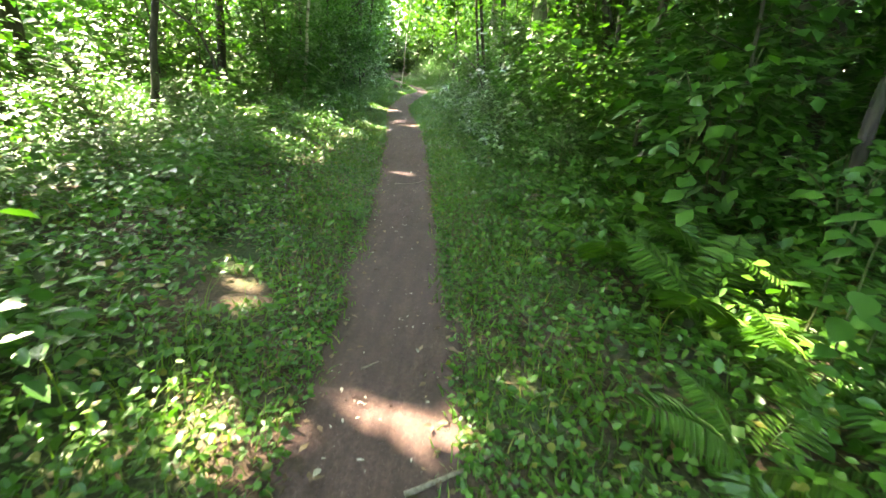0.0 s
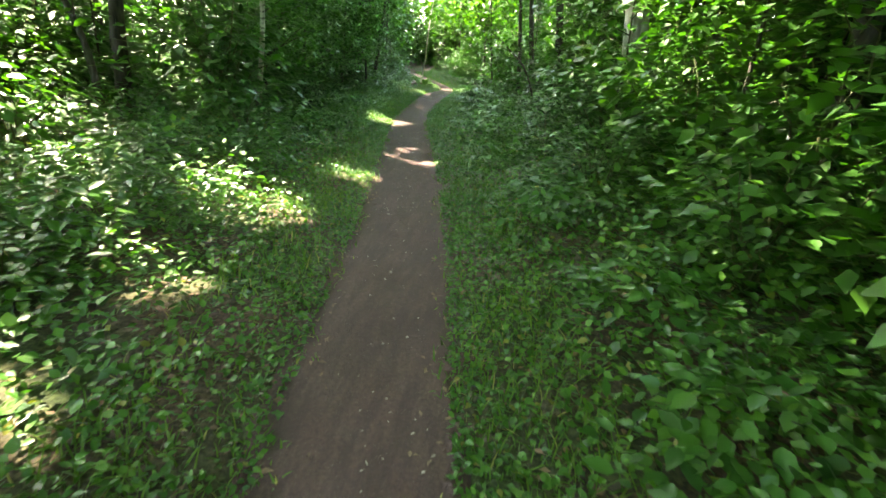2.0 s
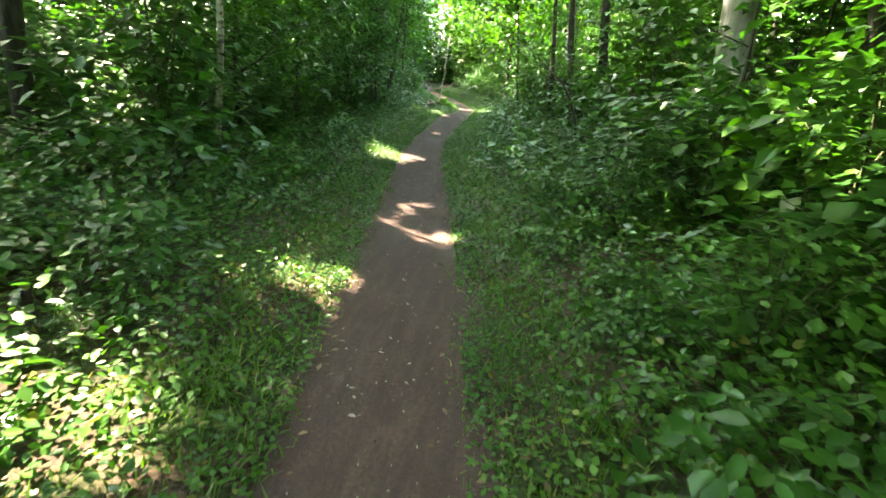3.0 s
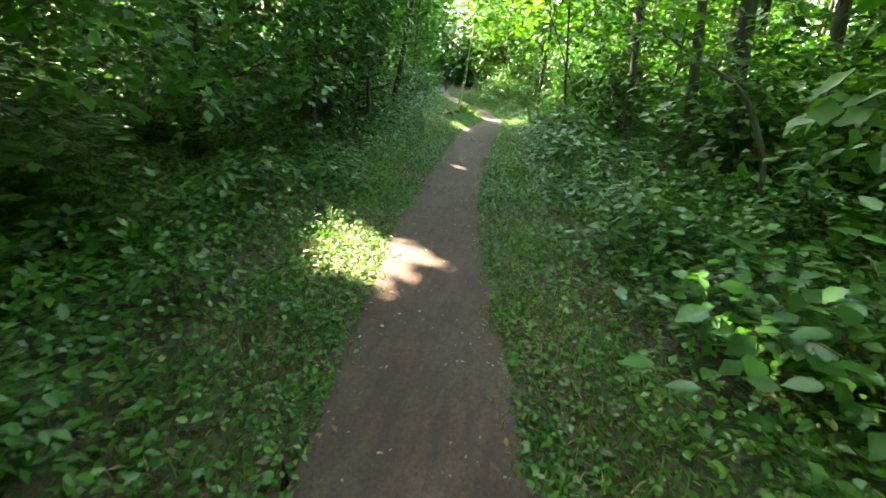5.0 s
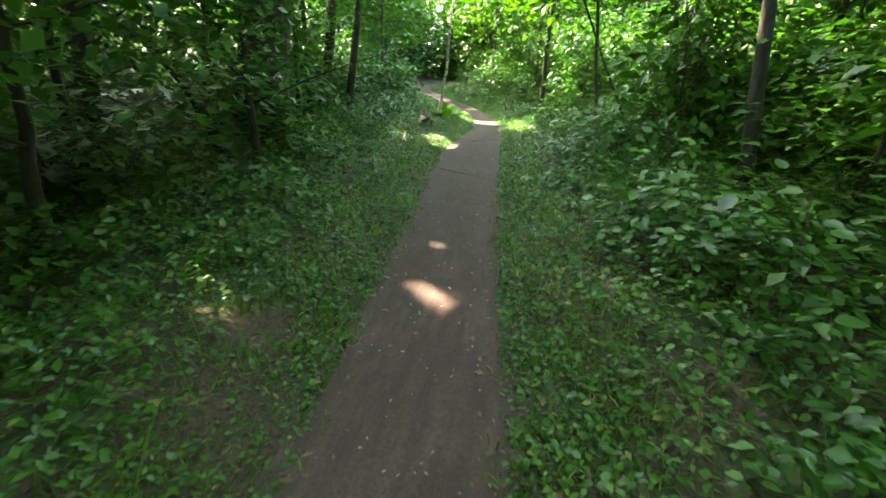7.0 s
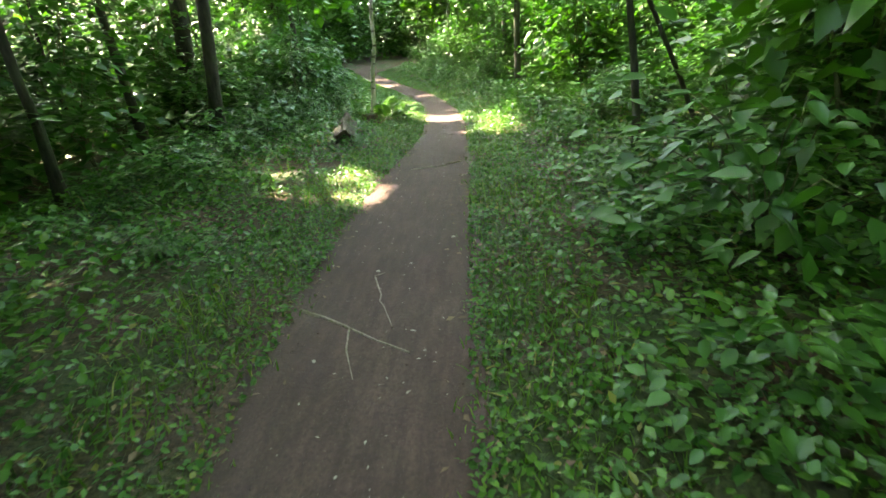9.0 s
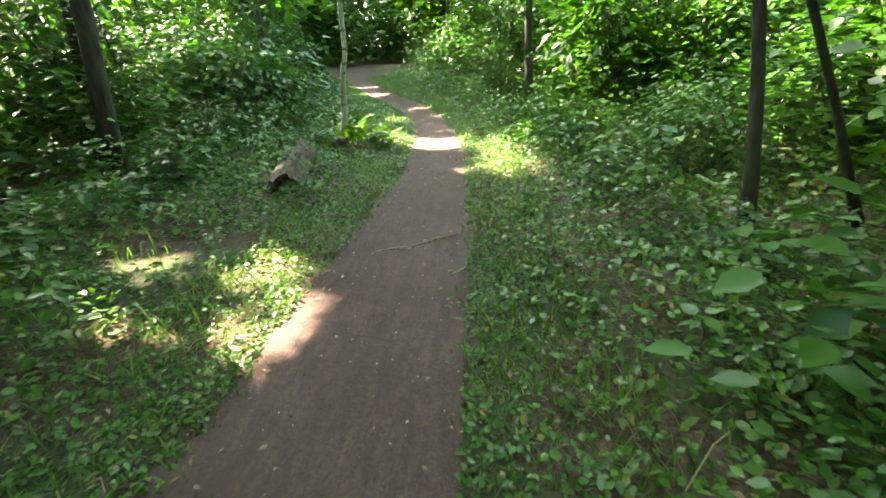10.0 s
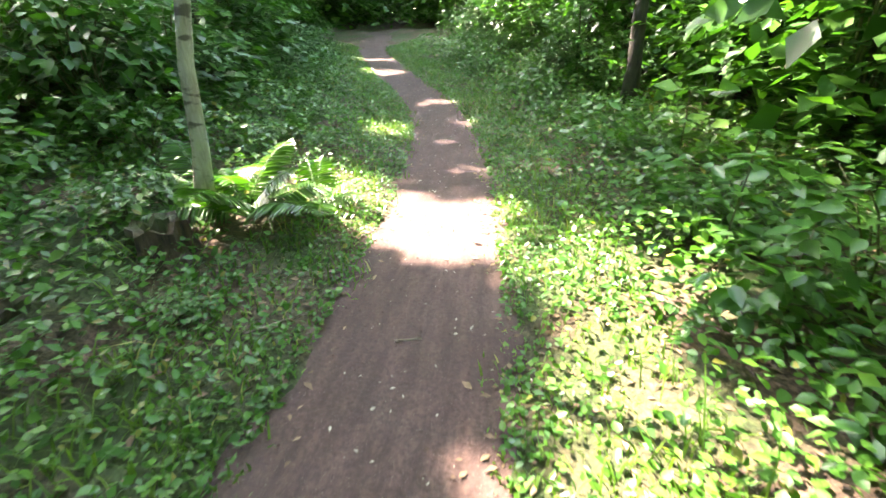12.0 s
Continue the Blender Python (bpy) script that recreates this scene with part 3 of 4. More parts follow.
def sapling_kind():
    """A thin bent stem with side branches that carry flat tiers of leaves."""
    root = tagged(new("sapling"), SAPLING_LABEL, "sapling", "young trees in the understorey")
    k = np.linspace(0, 1, 10)
    pts = np.c_[np.cumsum(rng.normal(0, .035, 10)), np.cumsum(rng.normal(0, .035, 10)), k * 4.8]
    pts[:, :2] -= pts[0, :2]
    under(root, "trunk", mesh_np("trunk", *join([tube(pts, np.linspace(.026, .006, 10), 5)]), MAT_BARK))
    tubes, at, head = [], [], []
    for i in range(18):
        f = 0.2 + 0.78 * i / 18
        base = np.array([np.interp(f, k, pts[:, c]) for c in range(3)])
        a = i * 2.4 + rng.uniform(-.4, .4)
        lp, lr = limb(base, (math.cos(a), math.sin(a), .28), 1.5 * (1.1 - 0.55 * f) * rng.uniform(.7, 1.1), .009, .35, 6)
        tubes.append(tube(lp[::2], lr[::2], 3))
        n = 38
        u = rng.uniform(.8, 5.99, n)
        q = u.astype(int)
        at.append(lp[q] + (lp[q + 1] - lp[q]) * (u - q)[:, None] + rng.normal(0, 1, (n, 3)) * np.array([.13, .13, .05]))
        head.append(a + rng.normal(0, .9, n))
    tagged(under(root, "twigwork", mesh_np("twigwork", *join(tubes), MAT_BARK)), kind="stuff")
    p, a = np.concatenate(at), np.concatenate(head)
    n = len(p)
    s = rng.uniform(.11, .19, n)
    under(root, "foliage", mesh_np("foliage", *leaves(p, a, rng.normal(-.15, .25, n), rng.normal(0, .3, n), s, s * .62, RHOMB), MAT_SHRUB))
    return root


saplings = [sapling_kind() for _ in range(4)]
far_places, near_places, low_places, sapling_places, deep = [], [], [], [], []
for y in np.arange(-9, 66, 1.35):
    for d in np.arange(0.4, 17, 1.25):
        for s in (-1, 1):
            yy, dd = y + rng.uniform(-.6, .6), d + rng.uniform(-.5, .5)
            x = float(trail_x(yy)) + s * (float(trail_w(yy)) + dd)
            if s > 0:
                near0, far0 = (2.7, 3.3) if yy < 3 else (1.6, 2.5) if yy < 5 else (1.65, 2.5) if yy < 13 else (2.3, 3.3) if yy < 24 else (1.9, 3.0)
            else:
                near0, far0 = (4.4, 5.4) if yy < 12.5 else (1.9, 2.8) if yy < 26 else (3.0, 3.6) if yy < 34 else (1.8, 2.8)
            if any((x - t[0]) ** 2 + (yy - t[1]) ** 2 < 0.2 for t in TREES) or yy < -1.5 and dd < 3:
                continue
            if -6 < x < -3.6 and 29 < yy < 33.6:
                continue
            if dd < 7 and shades_patch(x, yy, 0.6, 2.0):
                continue
            if s < 0 and yy < 18 and dd > 7 and rng.random() < 0.45:
                continue
            if dd > 7 or yy > 52 or yy < -3:
                deep.append((x, yy))
            elif dd > far0:
                far_places.append((x, yy, rng.uniform(0.75, 1.2), rng.uniform(0.75, 1.2) * (0.6 if s < 0 and 13 < yy < 26 else 1.0)))
            elif dd > near0:
                near_places.append((x, yy, rng.uniform(0.7, 1.1), rng.uniform(0.75, 1.15)))
            if far0 - 0.3 < dd < 9 and rng.random() < (0.3 if yy < 38 else 0.5) and not shades_patch(x, yy, 1.0, 5.0):
                sapling_places.append((x, yy, rng.uniform(0.75, 1.15), rng.uniform(0.85, 1.15)))
for y in np.arange(-1.5, 46, 0.54):
    for s in (-1, 1):
        for d in np.arange(0.5, 4.9, 0.54):
            yy, dd = y + rng.uniform(-.28, .28), d + rng.uniform(-.28, .28)
            x = float(trail_x(yy)) + s * (float(trail_w(yy)) + dd)
            if s > 0:
                a, b = (0.95, 2.3) if yy < 3 else (0.75, 1.7) if yy < 13 else (0.95, 2.4) if yy < 27 else (1.1, 1.9)
            else:
                a, b = (1.2, 4.8) if yy < 12.5 else (0.95, 2.1) if yy < 26 else (1.7, 3.4) if yy < 34 else (0.9, 2.0)
            small = np.clip((dd - a) / 1.0, 0.0, 1.0)
            if a < dd < b and rng.random() < (0.1 if s > 0 and yy < 3.2 else 0.8) and not (-5.6 < x < -3.7 and 29.3 < yy < 33.4):
                low_places.append((x, yy, rng.uniform(0.45, 0.7) + (0.95 if s < 0 and yy < 13 else 0.8 if s > 0 else 0.5) * small * rng.uniform(.6, 1.1), rng.uniform(0.7, 1.1)))
rng.shuffle(low_places)
scatter(bushes_far, far_places)
scatter(bushes_near, near_places)
low_places = [(-4.15, 29.9, .6, .8), (-5.3, 30.6, .9, 1), (-4.35, 31.3, .5, .7), (-5.4, 31.6, .9, 1), (-4.9, 32.6, .8, .9), (-4.0, 31.9, .45, .7)] + low_places
scatter(shrubs_low, low_places[:300])
scatter(saplings, sapling_places)


def joined_growth(name, label, mat, places, tall, spread, count, size, shape):
    """Shrubs too many to count, as one mass of leaves."""
    c = np.array([(x, y) for x, y, *_ in places])
    h = tall * rng.uniform(0.7, 1.3, len(c))
    i = np.repeat(np.arange(len(c)), count)
    n = len(i)
    z = rng.uniform(0.02, 1, n) ** 0.85
    r = spread * np.sqrt(rng.uniform(0, 1, n)) * np.sqrt(np.clip(1.15 - z, 0.1, 1))
    a = rng.uniform(0, 6.28, n)
    x, y = c[i, 0] + r * np.cos(a), c[i, 1] + r * np.sin(a)
    s = rng.uniform(0.7, 1.3, n) * size
    v, f = leaves(np.c_[x, y, height(x, y) + z * h[i]], a + rng.normal(0, .8, n), rng.normal(-.15, .3, n), rng.normal(0, .35, n), s, s * .62, shape)
    tagged(new(name, mesh_np(name, v, f, mat)), label, name.replace("_", " "), kind="stuff")


joined_growth("thicket", "thicket of leafy bushes deeper in the wood", MAT_SHRUB, deep, 4.0, 1.15, 150, 0.38, RHOMB)
if low_places[300:]:
    joined_growth("shrub_layer", "more low leafy shrubs crowding the wood's floor", MAT_SHRUB, low_places[300:], 0.5, 0.5, 150, 0.095, OVATE)


# ---- ferns ----
def frond_mesh(length, seed_bow):
    """A feathered fern leaf: an arching rib with paired leaflets that shorten to the tip."""
    k = np.linspace(0, 1, 10)
    rib = np.c_[k * length * 0.86, np.zeros(10), length * (0.62 * k - seed_bow * k ** 2)]
    v = [tube(rib, np.linspace(0.006, 0.0015, 10), 4)]
    u = np.linspace(0.16, 0.985, 24)
    base = np.array([[np.interp(a, k, rib[:, c]) for c in range(3)] for a in u])
    long = length * 0.27 * np.sin(np.pi * np.clip(u * 0.93 + 0.10, 0, 1)) ** 0.8 + 0.006
    for s in (-1, 1):
        lv, lf = leaves(base, np.full(24, s * 1.25), rng.normal(-0.18, 0.08, 24), rng.normal(0.1 * s, 0.08, 24), long, np.full(24, length * 0.034), OVATE)
        v.append((lv, lf))
    return mesh_np("frond", *join(v), MAT_FERN)


FRONDS = [frond_mesh(0.75, 0.42), frond_mesh(0.62, 0.36), frond_mesh(0.85, 0.5)]


def fern(x, y, scale=1.0, count=8):
    root = tagged(new("fern"), "green fern with arching feathery fronds", "fern", "ferns beside the path")
    root.matrix_basis = pose(x, y, float(height(x, y)), 0, 0, rng.uniform(0, 360)) @ Matrix.Scale(scale, 4)
    for i in range(count):
        ob = under(root, "frond", FRONDS[i % 3])
        ob.matrix_basis = pose(0, 0, 0, rng.uniform(-12, 12), rng.uniform(-28, 8), i * 360 / count + rng.uniform(-18, 18)) @ Matrix.Scale(rng.uniform(0.8, 1.1), 4)


for x, y, s, n in ((1.75, .45, .75, 7), (2.05, 1.5, 1.1, 9), (2.45, 2.3, 1.25, 9), (1.75, 2.3, .9, 7), (2.3, .9, .9, 7), (2.75, 1.5, 1.2, 8), (1.9, 3.3, .9, 7),
                   (-4.3, 32.98, 1.0, 9), (-3.95, 33.4, .7, 7), (-4.8, 33.2, .8, 7), (.35, 11.9, .8, 7), (.7, 9.9, .7, 6), (-5.0, 35.2, .9, 8)):
    fern(x, y, s, n)


# ---- broad-leaved plants, leaf by leaf ----
def broad_leaf_mesh(length, ratio):
    v, f = leaves(np.zeros((1, 3)), np.zeros(1), np.zeros(1), np.zeros(1), np.array([length]), np.array([length * ratio]), BROAD)
    return mesh_np("leaf", v, f, MAT_BROAD)


BROAD_LEAVES = [broad_leaf_mesh(0.135, 0.72), broad_leaf_mesh(0.115, 0.66), broad_leaf_mesh(0.10, 0.78)]


def broad_plant(x, y, tall, tiers, per=3, scale=1.0, lean=(0.0, 0.0)):
    root = tagged(new("broadleaf_plant"), "upright woodland plant with broad pointed green leaves", "plant", "broad-leaved plants beside the path")
    root.location = (x, y, float(height(x, y)) - 0.02)
    root.rotation_euler = (0, 0, rng.uniform(0, 6.28))
    k = np.linspace(0, 1, 7)
    pts = np.c_[lean[0] * k ** 2, lean[1] * k ** 2, k * tall] + np.cumsum(rng.normal(0, 0.012, (7, 3)), axis=0) * (k[:, None] > 0)
    under(root, "stem", mesh_np("stem", *join([tube(pts, np.linspace(0.007, 0.003, 7), 5)]), MAT_STEM))
    for i in range(tiers):
        f = 1.0 if i == 0 else 1 - 0.72 * i / tiers
        c = [np.interp(f, k, pts[:, j]) for j in range(3)]
        turn = i * 55 + rng.uniform(-20, 20)
        for j in range(per + (2 if i == 0 else 0)):
            a = turn + j * 360 / (per + (2 if i == 0 else 0)) + rng.uniform(-14, 14)
            reach = rng.uniform(0.015, 0.07) * scale
            ob = under(root, "leaf", BROAD_LEAVES[int(rng.integers(0, 3))])
            ob.matrix_basis = (pose(c[0] + reach * math.cos(radians(a)), c[1] + reach * math.sin(radians(a)), c[2] + rng.uniform(-.02, .02), 0, 0, a)
                               @ pose(0, 0, 0, rng.uniform(-18, 18), rng.uniform(-12, 30), 0) @ Matrix.Scale(scale * rng.uniform(0.8, 1.15), 4))


for x, y, tall, tiers, per, s in (
        (2.15, .75, 1.0, 5, 4, 1.1), (2.35, 1.15, 1.05, 5, 4, 1.0), (2.5, 1.0, .9, 4, 4, 1.0), (1.55, 5.05, .42, 3, 4, .9), (1.8, 5.3, .5, 3, 4, .9), (1.3, 7.6, .35, 3, 3, .8),
        (.25, 19.0, .9, 4, 4, .95), (-.55, 19.85, .4, 3, 4, 1.0), (-.3, 20.1, .4, 3, 4, 1.0), (-.72, 21.45, .62, 4, 4, 1.0), (-.5, 21.1, .55, 4, 4, 1.0), (-.95, 21.8, .55, 4, 4, .95), (-.6, 22.0, .7, 4, 4, 1.0), (-.2, 21.6, .6, 4, 4, 1.0), (-.25, 17.7, .9, 5, 4, .9), (0.0, 17.3, .8, 5, 4, .9),
        (-.45, 17.0, .6, 4, 4, .9), (.15, 16.4, .6, 4, 4, .9), (.3, 15.35, .6, 5, 4, .9), (.12, 14.65, .35, 3, 4, .9), (.45, 14.9, .5, 4, 4, .9), (.15, 18.3, .7, 4, 4, .9), (-.05, 22.4, .8, 5, 4, 1.1), (-.1, 23.1, .8, 5, 4, 1.1), (.25, 22.8, .9, 5, 4, 1.1), (-.3, 23.9, .7, 4, 4, 1.0),
        (-.92, 26.75, .42, 3, 4, .95), (-.5, 27.3, .5, 4, 4, .9), (-1.15, 27.2, .28, 2, 4, .7), (-.78, 29.2, .75, 5, 4, 1.0), (-.55, 29.6, .7, 5, 4, 1.0), (-.95, 29.9, .6, 4, 4, .9),
        (-1.35, 32.6, .7, 3, 4, 1.1), (-1.22, 31.5, .42, 3, 4, .9), (-1.0, 31.7, .5, 3, 4, .9), (-1.1, 33.2, .7, 4, 4, .9), (-1.2, 32.3, .5, 4, 4, 1.0), (-1.0, 32.6, .55, 4, 4, 1.0), (-.9, 31.9, .6, 4, 4, 1.0), (-1.05, 34.6, .8, 4, 4, 1.0),
        (-4.3, 27.1, .4, 3, 3, .8), (-4.0, 15.5, .4, 3, 3, .8), (-3.1, 22.0, .35, 3, 3, .7), (-3.9, 23.6, .5, 4, 3, .8), (-2.3, 4.5, .4, 4, 4, .8), (-2.6, 6.6, .45, 4, 4, .85), (-2.1, 3.2, .35, 3, 4, .8)):
    broad_plant(x, y, tall, tiers, per, s)


# ---- fallen log, stump, sticks and roots ----
def fallen_log():
    root = tagged(new("fallen_log"), "rotting mossy fallen log with a broken hollow end", "log")
    a, b = np.array([-4.36, 29.95, .2]), np.array([-4.75, 31.55, .28])
    root.location = (*((a + b) / 2)[:2], float(height(-4.7, 31.1)))
    k = np.linspace(0, 1, 15)[:, None]
    pts = a + (b - a) * k - np.array(root.location)
    pts[:, 2] -= 0.06 * k[:, 0]
    ang = np.arange(20) * 2 * np.pi / 20
    way = (b - a) / np.linalg.norm(b - a)
    sidew = np.cross(way, (0, 0, 1))
    upw = np.cross(sidew, way)
    ridges = 1 + 0.15 * np.sin(ang * 5 + 1) + 0.12 * rng.uniform(-1, 1, 20)
    outer = 0.175 * ridges[None] * (1 + 0.13 * rng.uniform(-1, 1, (15, 20)))
    outer[0] *= 0.9
    ring = lambda p, r: p[:, None] + r[..., None] * (np.cos(ang)[None, :, None] * sidew + np.sin(ang)[None, :, None] * upw)
    ov = ring(pts, outer)
    ov[0] += way * rng.uniform(-0.14, 0.06, 20)[:, None]
    ov[-1] += way * rng.uniform(-0.08, 0.16, 20)[:, None]
    iv = ring(pts, outer * 0.62)
    iv[0] += way * 0.02
    both = np.concatenate([ov.reshape(-1, 3), iv.reshape(-1, 3)])
    q = []
    for i in range(14):
        for j in range(20):
            j2 = (j + 1) % 20
            q.append((i * 20 + j, (i + 1) * 20 + j, (i + 1) * 20 + j2, i * 20 + j2))
            q.append((300 + i * 20 + j, 300 + i * 20 + j2, 300 + (i + 1) * 20 + j2, 300 + (i + 1) * 20 + j))
    for j in range(20):
        j2 = (j + 1) % 20
        q.append((j, j2, 300 + j2, 300 + j))
        q.append((280 + j, 580 + j, 580 + j2, 280 + j2))
    under(root, "shell", mesh_np("shell", both, np.array(q), MAT_LOG, False))
    for i in range(9):
        c = pts[int(rng.integers(1, 13))] + sidew * rng.uniform(-.06, .16) + upw * rng.uniform(.13, .19)
        w = np.array([c - way * rng.uniform(.1, .25), c + (0, 0, .015), c + way * rng.uniform(.1, .25)])
        under(root, "bark_strip", mesh_np("bark_strip", *join([tube(w, [.012, .035, .010], 5, .25)]), MAT_LOG, False))
    return root


def stump(x, y, r, tall):
    root = tagged(new("stump"), "small rotten hollow stump half hidden by plants", "stump")
    root.location = (x, y, float(height(x, y)) - 0.03)
    ang = np.arange(16) * 2 * np.pi / 16
    wob = 1 + 0.22 * rng.uniform(-1, 1, 16)
    ring = lambda rr, z: np.c_[rr * wob * np.cos(ang), rr * wob * np.sin(ang), z]
    top = tall * (1 + 0.2 * rng.uniform(-1, 1, 16))
    v = np.concatenate([ring(r * 1.4, np.zeros(16)), ring(r * 1.05, top * 0.5), ring(r, top), ring(r * 0.6, top * 0.92), ring(r * 0.45, np.full(16, tall * 0.2))])
    q = [(k * 16 + j, k * 16 + (j + 1) % 16, (k + 1) * 16 + (j + 1) % 16, (k + 1) * 16 + j) for k in range(4) for j in range(16)]
    q += [(64 + j, 64 + (j + 1) % 16, 64 + 8, 64) for j in range(1, 7)]
    under(root, "wood", mesh_np("wood", v, np.array(q[:64]), MAT_LOG, False))


def stick(a, b, r=0.008, rise=0.0, label="dry bare stick lying on the ground", name="stick", mat=None, fork=False, sink=0.0):
    a, b = np.array(a, float), np.array(b, float)
    root = tagged(new(name), label, name.split("_")[-1])
    root.location = (*((a + b) / 2), 0)
    k = np.linspace(0, 1, 9)[:, None]
    p = a + (b - a) * k + rng.normal(0, 0.05 * np.linalg.norm(b - a) / 3, (9, 2)) * np.sin(np.pi * k)
    e, _ = side(p[:, 0], p[:, 1])
    z = np.where(e < 0, 0.0, height(p[:, 0], p[:, 1])) + r * (0.6 - sink) + rise * k[:, 0]
    pts = np.c_[p - np.array(root.location)[:2], z]
    under(root, "wood", mesh_np("wood", *join([tube(pts, np.linspace(r, r * 0.45, 9), 6, .12)]), mat or MAT_TWIG))
    if fork:
        way = np.array([b[1] - a[1], a[0] - b[0], 0]) * 0.35
        f = np.array([pts[4], pts[4] + way * 0.5 + (pts[6] - pts[4]) * 0.6, pts[4] + way + (pts[7] - pts[4])])
        under(root, "side_twig", mesh_np("side_twig", *join([tube(f, [r * 0.6, r * 0.45, r * 0.2], 5)]), mat or MAT_TWIG))



def bent_tree(points, r, label):
    """A stem that rises and then leans far over."""
    pts = np.array(points, float)
    root = tagged(new("leaning_tree"), label, "tree")
    root.location = (*pts[0][:2], float(height(*pts[0][:2])) - 0.05)
    k = np.linspace(0, len(pts) - 1, 22)
    fine = np.c_[[np.interp(k, np.arange(len(pts)), pts[:, c]) for c in range(3)]].T
    for _ in range(3):
        fine[1:-1] = (fine[:-2] + 2 * fine[1:-1] + fine[2:]) / 4
    fine = fine - np.array([*pts[0][:2], 0])
    under(root, "trunk", mesh_np("trunk", *join([tube(fine, np.linspace(r, r * .35, 22), 9, .07)]), MAT_BARK))
    at = []
    for i in range(7):
        lp, lr = limb(fine[8 + 2 * i], (rng.normal(), rng.normal(), .5), 1.4, r * .3, .5)
        under(root, "limb", mesh_np("limb", *join([tube(lp, lr, 5)]), MAT_BARK))
        at.append(lp[3 + rng.integers(0, 5, 60)] + rng.normal(0, .16, (60, 3)))
    p = np.concatenate(at)
    n = len(p)
    s = rng.uniform(.1, .18, n)
    under(root, "crown", mesh_np("crown", *leaves(p, rng.uniform(0, 6.28, n), rng.normal(-.2, .3, n), rng.normal(0, .4, n), s, s * .62, RHOMB), MAT_CROWN))


bent_tree([(-5.9, 23.5, 0), (-6.1, 23.4, .7), (-6.4, 23.4, 1.25), (-7.1, 23.7, 1.7), (-8.2, 24.2, 2.2), (-9.8, 24.8, 3.0), (-11.5, 25.4, 4.2)], .10, "dark bent tree leaning far over the thicket")
bent_tree([(1.11, 17.52, 0.00), (1.06, 17.52, 0.87), (0.66, 17.62, 1.59), (0.48, 17.82, 1.73), (0.32, 18.11, 1.87), (0.09, 18.50, 2.08), (-0.22, 18.88, 2.34), (-0.99, 19.81, 2.98)], .03, "thin dark tree bent over towards the path")
bent_tree([(-6.0, 11.2, 0), (-6.05, 11.2, 1.2), (-6.5, 11.4, 2.0), (-7.5, 11.6, 2.6), (-9.2, 12.0, 3.4)], .06, "thin dark forked tree leaning out into the glade")
fallen_log()
stump(-4.5, 32.42, .15, .19)
stick((0.48, 0.24), (0.80, 0.44), 0.012)
stick((-0.10, 4.80), (0.02, 4.97), 0.006)
stick((-0.30, 4.74), (-0.10, 4.82), 0.005)
stick((0.17, 0.91), (0.24, 0.98), 0.006)
stick((-0.48, 15.33), (-0.17, 15.41), 0.007)
stick((-2.92, 25.56), (-2.85, 25.61), 0.006)
stick((-2.62, 28.86), (-2.41, 28.98), 0.009)
stick((-2.94, 31.95), (-2.82, 31.99), 0.006)
stick((-3.65, 31.85), (-3.39, 32.08), 0.005)
stick((-1.67, 21.00), (-1.36, 21.12), 0.005)
stick((-2.77, 31.15), (-2.65, 31.11), 0.007)
stick((-1.13, 17.91), (-1.02, 17.72), 0.02)
stick((1.73, 8.94), (2.03, 8.81), 0.008, 0.25)
# roots across the trail and bare branches in the shrubs
stick((-3.31, 25.13), (-2.54, 24.69), 0.013, label='pale exposed tree root across the path', name='tree_root', sink=0.9, fork=True)
stick((-3.07, 28.62), (-2.42, 28.95), 0.012, label='pale exposed tree root across the path', name='tree_root', sink=0.9)
stick((-2.92, 25.57), (-2.67, 24.91), 0.007, label='thin exposed root along the path', name='tree_root', sink=0.9)
stick((-2.42, 28.18), (-2.27, 28.36), 0.012, label='pale exposed tree root across the path', name='tree_root', sink=0.8)


# ---- low growth that nobody could count ----
def strip_places(n, near, far, y0=-1.8, y1=46, power=1.0, sides=(0.5,)):
    y = y0 + (y1 - y0) * rng.uniform(0, 1, n) ** 1.12
    s = np.where(rng.uniform(0, 1, n) < 0.5, -1, 1)
    e = near + (far - near) * rng.uniform(0, 1, n) ** power
    x = trail_x(y) + s * (trail_w(y) + e)
    return x, y, e, s


BARE = ((-.78, 1.5, .22), (-1.0, 2.0, .16), (-4.75, 28.25, .36), (-4.2, 28.6, .2), (-1.9, 31.75, .09), (-3.4, 19.8, .2), (-.4, 21.2, .2), (.9, 8.6, .25), (-.5, 7.3, .0))


def bare(x, y):
    """Small worn spots of open earth."""
    out = np.zeros(len(x), bool)
    for cx, cy, r in BARE:
        out |= np.hypot(x - cx, y - cy) < r * (1 + 0.35 * waves(x, y, 8.0))
    return out


